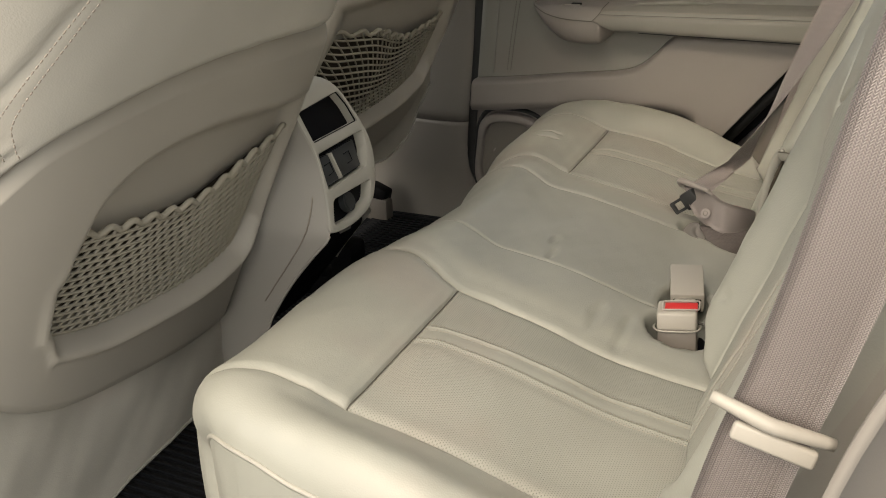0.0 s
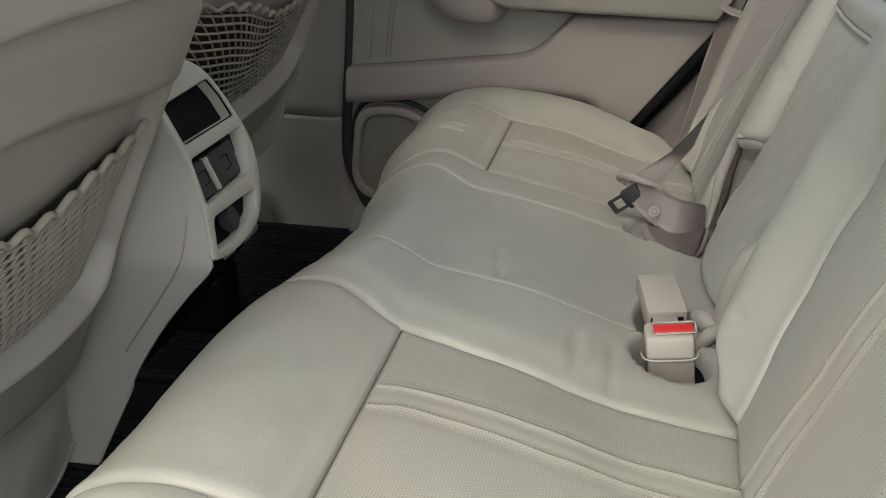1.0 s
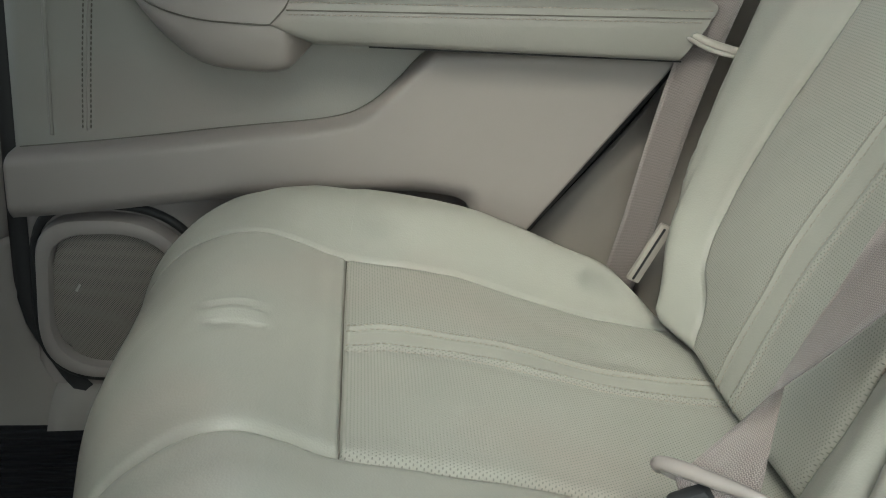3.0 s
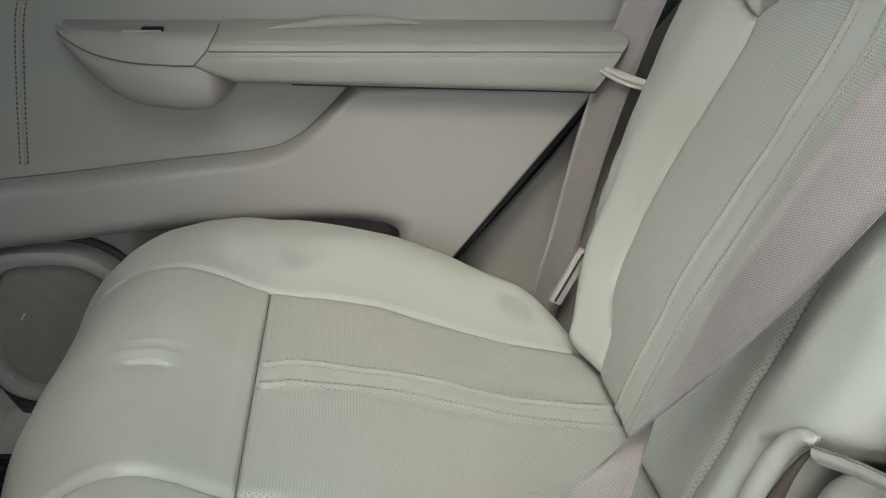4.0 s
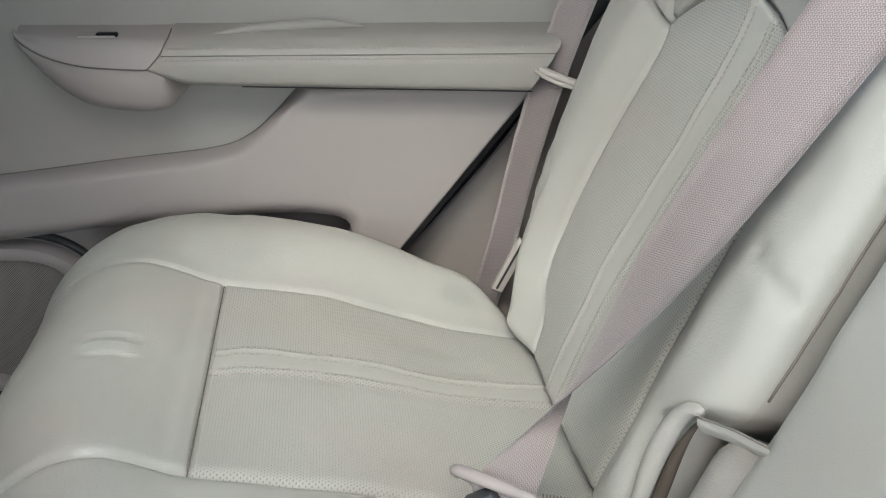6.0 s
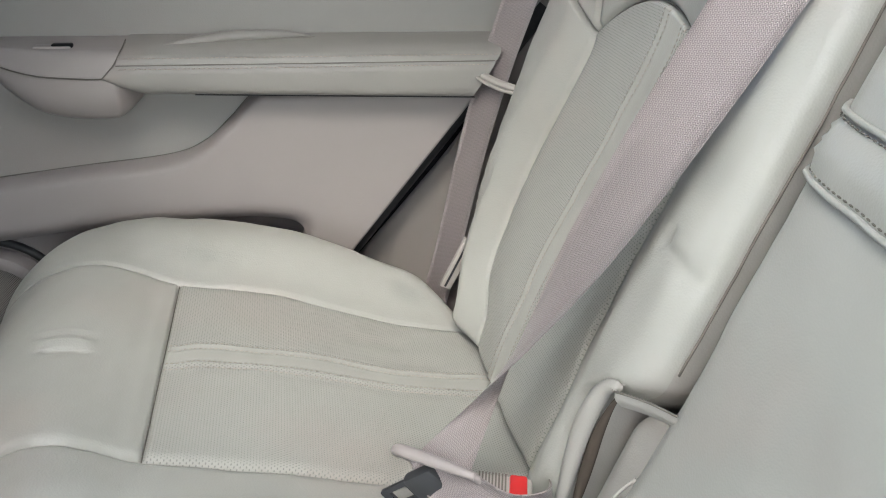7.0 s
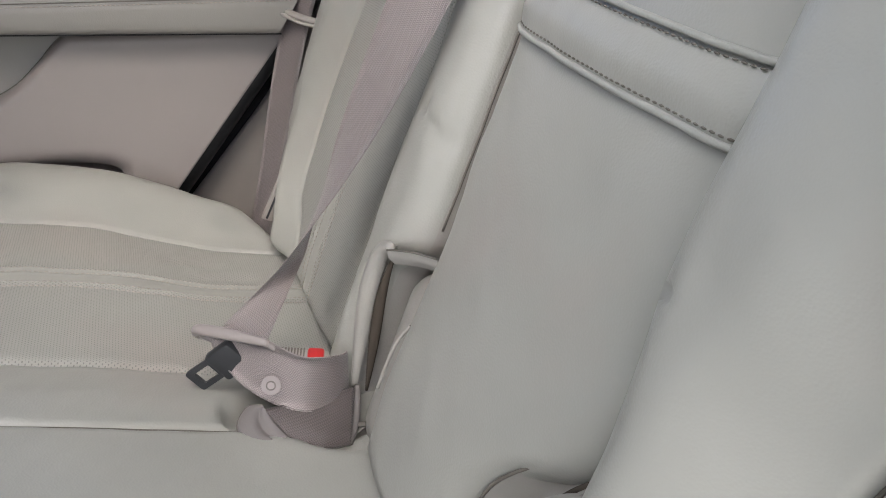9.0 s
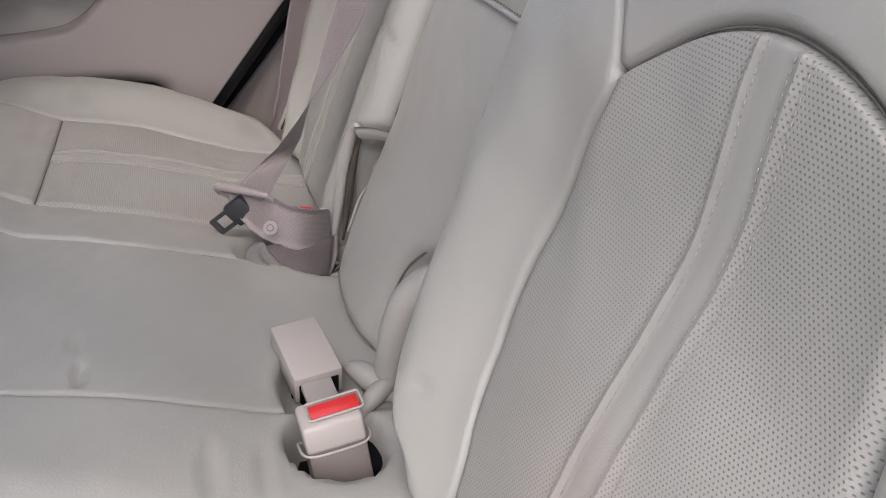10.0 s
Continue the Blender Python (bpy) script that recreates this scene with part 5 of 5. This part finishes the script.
net_top = curve1([(-.16, .499), (-.14, .498), (-.046, .488), (.05, .481), (.134, .500), (.225, .514)])


def front_seat(yc, x_off, z_off, mirror, label):
    seat = thing("front_seat", label, "car seat", (x_off - 0.10, yc, 0.04), "front seats")
    sgn = -1 if mirror else 1                      # u grows towards the middle of the car

    def at(u, z, d=0.0):
        """A point on the reclined back at u across and height z, d proud of it."""
        u += (0.05 if mirror else 0.03 * float(sstep(0.40, 0.54, z))) * float(sstep(0.14, 0.245, u))
        wrap = (0.060 if u < 0 else 0.018) * (abs(u) / 0.25) ** 4
        return (x_off + FS * (z - 0.48) - wrap + 0.894 * d, yc + sgn * u, z_off + z - 0.447 * d)

    nu, nz = 130, 130
    U = np.linspace(-0.245, 0.248, nu)
    vs = []
    for i, u in enumerate(U):
        t, b = float(seat_top(u)), float(seat_low(u))
        lean_low = math.hypot(1, (float(rec_low(u + 0.003)) - float(rec_low(u - 0.003))) / 0.006)
        lean_top = math.hypot(1, (float(rec_top(u + 0.003)) - float(rec_top(u - 0.003))) / 0.006)
        for j in range(nz):
            z = b + (t - b) * j / (nz - 1)
            e = min((z - float(rec_low(u))) / lean_low, (float(rec_top(u)) - z) / lean_top, u + 0.147, 0.238 - u)
            edge = min(j, nz - 1 - j, i, nu - 1 - i)
            d = 0.014 * min(1, edge / 7) ** 0.5
            upper = float(sstep(-0.16, 0.012, z - float(net_top(u))))
            d -= (0.058 - 0.034 * upper) * float(sstep(0.0, 0.016 + 0.02 * upper, e))
            d += 0.0060 * (1 - upper) * math.exp(-((e + 0.003) / 0.0055) ** 2)
            vs.append(at(u, z, d))
    mesh_part("shell", vs, grid_faces(nu, nz, 0, mirror), SHELL, seat, "moulded beige seat shell with a recessed pocket")
    # upholstery over the shell
    vs = []
    for i in range(80):
        u = -0.262 + 0.518 * i / 79
        t = float(seat_top(u))
        for j in range(60):
            f = j / 59
            f = f ** 1.6
            z = t - 0.004 + (0.864 - t) * f
            roll = math.sqrt(max(0.0, 1 - (1 - min(1.0, f / 0.09)) ** 2))
            d = -0.016 - 0.05 * (abs(u) / 0.262) ** 6 + 0.042 * roll - 0.05 * float(sstep(0.85, 1.0, f)) ** 2 + 0.002 * float(wob(u * 4, z * 4, yc))
            g = abs(float(np.interp(z, [0.593, 0.625, 0.656, 0.718, 0.80], [-0.201, -0.219, -0.220, -0.187, -0.13])) - u)
            d -= 0.004 * math.exp(-(g / 0.003) ** 2)
            vs.append(at(u, z, d))
    mesh_part("upholstery", vs, grid_faces(80, 60, 0, mirror), FRONT_LEATHER, seat, "smooth beige leather seat back")
    tube("border_seam", [at(u, float(seat_top(u)) - 0.0015, -0.0035 - 0.05 * (abs(u) / 0.262) ** 6 * 0.5) for u in np.linspace(-0.244, 0.235, 90)], 0.0024, SEAM, seat, "seam round the shell, its shade drawn as a dark line")
    # front side closes the seat back
    vs = []
    for i in range(20):
        u = -0.26 + 0.52 * i / 19
        for j in range(20):
            z = 0.12 + 0.74 * j / 19
            vs.append((x_off + FS * (z - 0.48) - 0.13, yc + sgn * u, z_off + z))
    mesh_part("front_face", vs, grid_faces(20, 20, 0, not mirror), FRONT_LEATHER, seat)
    for u in (-0.25, 0.25):
        vs = []
        for j in range(24):
            z = 0.20 + 0.66 * j / 23
            for k in range(6):
                a = np.array(at(u * 0.985, z, -0.008))
                b = np.array((x_off + FS * (z - 0.48) - 0.13, yc + sgn * u, z_off + z))
                vs.append(a * (1 - k / 5) + b * k / 5 + np.array([0, sgn * (0.010 if u > 0 else -0.012) * math.sin(k / 5 * math.pi), 0]))
        mesh_part("side_bolster", vs, grid_faces(24, 6), FRONT_LEATHER, seat)
    for du in (-0.0048, 0.0048):
        line = [at(u + du, z, 0.0265) for u, z in spline([(-.213, .615), (-.219, .630), (-.220, .656), (-.187, .718), (-.13, .80)], 80)]
        stitches("stitching", line, plain_thread, seat, 0.0056, (0.0036, 0.0008))
    # lower skirt with a welted edge
    vs = []
    for i in range(44):
        u = -0.255 + 0.485 * i / 43 if mirror else -0.20 + 0.465 * i / 43
        zt = float(seat_low(min(0.25, u))) + 0.02
        zb = (0.20 if mirror else 0.085) + (0.09 * max(0.0, (u - 0.02) / 0.21) ** 2.5 + 0.13 * max(0.0, (-u - 0.09) / 0.165) ** 2 if mirror else 0.06 * max(0.0, (u - 0.16) / 0.105) ** 2)
        for j in range(18):
            t = j / 17
            z = zt + (zb - zt) * t
            x = x_off + FS * (zt - 0.48) - 0.010 - 0.015 * t - 0.035 * (abs(u) / 0.25) ** 4 + 0.004 * float(wob(u * 5, z * 6, 2))
            vs.append((x, yc + sgn * (u + (0.0 if mirror else 0.055 * t ** 0.7 * max(0.0, (u + 0.05) / 0.315))), z_off + z))
    mesh_part("skirt", vs, grid_faces(44, 18, 0, not mirror), FRONT_LEATHER, seat, "plain leather skirt below the shell")
    tube("skirt_welt", [vs[i * 18 + 17] for i in range(44)] + [vs[43 * 18 + j] for j in range(16, -1, -1)], 0.0028, WELT, seat)
    # dark sheet behind the net stands in for the pocket's shade
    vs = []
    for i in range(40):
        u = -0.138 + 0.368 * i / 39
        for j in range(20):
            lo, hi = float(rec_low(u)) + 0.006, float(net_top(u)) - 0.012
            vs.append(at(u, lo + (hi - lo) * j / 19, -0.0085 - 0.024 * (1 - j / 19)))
    mesh_part("recess_shade", vs, grid_faces(40, 20, 0, mirror), RECESS_SHADE, seat, "dark brown sheet standing in for shade behind the net")
    # pocket net: level cords joined by slanting links, with a scalloped elastic top
    rows = 15
    nv, nf = [], []

    def net_point(u, f, push=0.0):
        lo, hi = float(rec_low(u)) + 0.002, float(net_top(u))
        bulge = 0.010 * math.sin(max(0.0, min(1.0, (u + 0.145) / 0.38)) * math.pi) * f
        return at(u, lo + (hi - lo) * f, -0.004 - 0.006 * (1 - f) + bulge + push)

    def cord(pts, r, sides=4):
        v, g = tube_data(pts, r, sides)
        nf.extend(tuple(i + len(nv) for i in q) for q in g)
        nv.extend(v)

    for r in range(rows):
        cord([net_point(u, (r + 0.02 * math.sin(u * 90 + r)) / rows, 0.0010 - 0.004 * float(sstep(0.20, 0.23, u))) for u in np.linspace(-0.144, 0.230, 90)], 0.0019, 6)
    for k in range(-10, 27):
        run = [(-0.146 + 0.0145 * k + 0.140 * f + 0.002 * math.sin(f * 9 + k), f) for f in np.linspace(0, 1, 37)]
        run = [(u, f) for u, f in run if -0.142 < u < 0.228]
        if len(run) > 3:
            cord([net_point(u, f, 0.0004 - 0.004 * float(sstep(0.20, 0.23, u))) for u, f in run], 0.0016, 6)
    mesh_part("pocket_net", nv, nf, NET, seat, "stretched beige cord net pocket")
    tube("net_elastic", [net_point(u, 1.0 + 0.024 * math.sin(u * 215), 0.001) for u in np.linspace(-0.148, 0.236, 160)], 0.0036, NET, seat, "scalloped elastic top cord", sides=7)
    return seat


front_seat(-0.390, -0.277, 0.0, False, "beige front seat with a netted pocket in its back")
far_seat = front_seat(0.360, -0.332, 0.075, True, "beige front passenger seat with a netted pocket in its back")
part("rail_cover", rbox((0.085, 0.030, 0.055), 0.006, 2, pose(-0.585, 0.640, 0.088, 0, 0, -8)), SLEEVE, far_seat, "dull brown cover over the end of the seat rail")
part("rail_bracket", rbox((0.052, 0.034, 0.032), 0.006, 2, pose(-0.574, 0.646, 0.128, 0, 18, -8), lambda x, y, z: (x, y * (1 - 6 * z), z)), BLACK, far_seat, "black end of the seat rail")

# ---------------------------------------------------------------- centre console
con = thing("centre_console", "beige centre console with rear vent, switches and socket", "console", (-0.34, 0.01, 0.04))
CON = Matrix(((0, -.3134, .9496, -.262), (1, 0, 0, 0), (0, .9496, .3134, .45), (0, 0, 0, 1)))   # leaning rear face: y across, height along the face, depth


def on_face(d):
    return CON @ Matrix.Translation((0, 0, d))


c_out = [(-0.060, 0.113), (-0.021, 0.106), (0.012, 0.082), (0.038, 0.033), (0.048, -0.013), (0.029, -0.058), (-0.005, -0.090), (-0.061, -0.101), (-0.122, -0.095),
         (-0.118, -0.075), (-0.105, -0.040), (-0.097, 0.010), (-0.107, 0.056), (-0.112, 0.092), (-0.095, 0.110)]
c_out = [tuple(p) for p in spline(c_out + [c_out[0]], 84)[:-1]]
h1 = rounded([(-0.100, 0.072), (0.007, 0.079), (0.022, 0.056), (0.032, 0.028), (-0.090, 0.026)], 0.004, 3)
h2 = rounded([(-0.090, 0.010), (0.036, 0.013), (0.032, -0.012), (0.015, -0.038), (-0.096, -0.041)], 0.004, 3)
h3 = rounded([(-0.094, -0.056), (0.013, -0.058), (-0.004, -0.080), (-0.060, -0.091), (-0.112, -0.088)], 0.007, 3)
part("bezel", frame_prism(c_out, [h1, h2, h3], 0.022, 0.0022, on_face(-0.022)), BEZEL, con, "pale bezel with three openings")
part("vent_recess", prism([(-0.106, 0.082), (0.012, 0.086), (0.038, 0.022), (-0.096, 0.020)], 0.003, 0, 1, on_face(-0.021)), BLACK, con, "black empty vent recess")
tube("vent_rim", [on_face(-0.004) @ Vector((y, h, 0)) for y, h in h1], 0.0014, BLACK, con, closed=True)
part("switch_backing", prism([(-0.096, 0.016), (0.042, 0.018), (0.020, -0.045), (-0.102, -0.046)], 0.003, 0, 1, on_face(-0.021)), BLACK, con)
for q in ([(-0.088, 0.003), (-0.060, 0.0035), (-0.0535, -0.0365), (-0.092, -0.0375)], [(-0.0525, 0.004), (0.0135, 0.006), (0.0105, -0.0345), (-0.046, -0.036)]):
    sw2 = part("seat_heat_switch", prism(rounded(q, 0.002), 0.010, 0.0015, 2, on_face(-0.018)), CHARCOAL, con, "dark grey rocker switch")
    cx, cy = sum(p[0] for p in q) / 4, sum(p[1] for p in q) / 4
    tube("mark", [on_face(-0.0076) @ Vector((cx + a, cy + b, 0)) for a, b in ((-0.004, 0.0075), (0.011, 0.0085), (0.013, -0.0065), (-0.001, -0.0075))], 0.0007, BLACK, sw2)
    for edge in ((q[0], q[1]), (q[3], q[2])):
        stitches("edge_teeth", [on_face(-0.0082) @ Vector((edge[0][0] * (1 - t) + edge[1][0] * t, edge[0][1] * (1 - t) + edge[1][1] * t, 0)) for t in np.linspace(0, 1, 12)], BLACK, sw2, 0.006, (0.0038, 0.0008))
part("divider", rbox((0.0042, 0.040, 0.010), 0.001, 2, on_face(-0.009) @ pose(-0.0525, -0.0165, 0, 0, 0, 9)), BEZEL, con)
part("socket_backing", prism([(-0.100, -0.050), (0.020, -0.052), (0.0, -0.084), (-0.060, -0.095), (-0.116, -0.092)], 0.003, 0, 1, on_face(-0.021)), BLACK, con)
bms = bmesh.new()
bmesh.ops.create_cone(bms, cap_ends=True, segments=28, radius1=0.0155, radius2=0.014, depth=0.012)
bmesh.ops.bevel(bms, geom=[e for e in bms.edges if len(e.link_faces) == 2 and e.calc_face_angle(0) > 0.8], offset=0.002, segments=2, affect="EDGES")
bmesh.ops.transform(bms, matrix=on_face(-0.012) @ Matrix.Translation((-0.048, -0.072, 0)), verts=bms.verts)
part("socket_cap", bms, CHARCOAL, con, "round black power socket cap")
# housing behind the bezel
hv = []
for t in np.linspace(0, 1, 12):
    for y, h in c_out:
        p = on_face(-0.003) @ Vector((y, h, 0))
        hv.append((p.x * (1 - t) - 0.85 * t, -0.03 + (p.y + 0.03) * (1 + 0.06 * math.sin(t * math.pi / 2)), p.z + 0.02 * math.sin(t * math.pi)))
n = len(c_out)
hf = [(i * n + j, i * n + (j + 1) % n, (i + 1) * n + (j + 1) % n, (i + 1) * n + j) for i in range(11) for j in range(n)]
mesh_part("housing", hv, hf, CONSOLE, con, "beige console housing")
# side panels run forward and slope down to the floor
edge_x = curve1([(0.0, -.45), (.08, -.412), (.181, -.357), (.206, -.347), (.267, -.307), (.316, -.267), (.345, -.240), (.358, -.2335), (.372, -.2375), (.40, -.2465), (.45, -.263), (.56, -.2993)])
edge_l = curve1([(0.0, -.124), (.30, -.124), (.36, -.1235), (.41, -.106), (.455, -.096), (.503, -.107), (.53, -.112), (.56, -.10)])
edge_r = curve1([(0.0, .03), (.30, .02), (.36, -.01), (.395, .029), (.437, .049), (.48, .039), (.528, .013), (.55, -.02), (.56, -.05)])
for sy, ed, z0 in ((-1, edge_l, 0.06), (1, edge_r, 0.25)):
    v = []
    zz = np.linspace(z0, 0.535, 60)
    for z in zz:
        for t in np.linspace(0, 1, 16):
            v.append((float(edge_x(z)) - 0.002 - 0.45 * t, float(ed(z)) + sy * (0.0015 + 0.020 * math.sqrt(t)), z))
    mesh_part("side_panel", v, grid_faces(60, 16, 0, sy > 0), CONSOLE, con, "plain beige console side")
tube("panel_edge", [(float(edge_x(z)) - 0.003, float(edge_l(z)) - 0.001, z) for z in np.linspace(0.07, 0.355, 30)], 0.0022, CONSOLE, con, sides=8)
tube("side_groove", [(x, float(edge_l(z)) - 0.0035 - 0.020 * math.sqrt(max(0, (float(edge_x(z)) - x) / 0.45)), z) for x, z in spline([(-.265, .405), (-.266, .375), (-.274, .350), (-.300, .312), (-.329, .272), (-.352, .240)], 40)], 0.0009, plain_thread, con)
part("underside", rbox((0.20, 0.120, 0.03), 0.01, 2, pose(-0.330, -0.045, 0.262, 0, -51, 0)), BLACK, con, "black underside below the bezel")
tube("under_trim", [(-.236, -.098, .351), (-.243, -.060, .343), (-.262, -.020, .352)], 0.0020, STEEL, con, "thin bright edge below the bezel")
# seat track and cable beside the far seat
track = thing("seat_track", "black seat track under the front passenger seat", "seat track", (-0.50, 0.30, 0.04))
part("rail", rbox((0.42, 0.05, 0.07), 0.008, 2, pose(-0.62, 0.24, 0.075)), BLACK, track)
part("bracket", rbox((0.05, 0.06, 0.12), 0.01, 2, pose(-0.43, 0.24, 0.12)), BLACK, track)
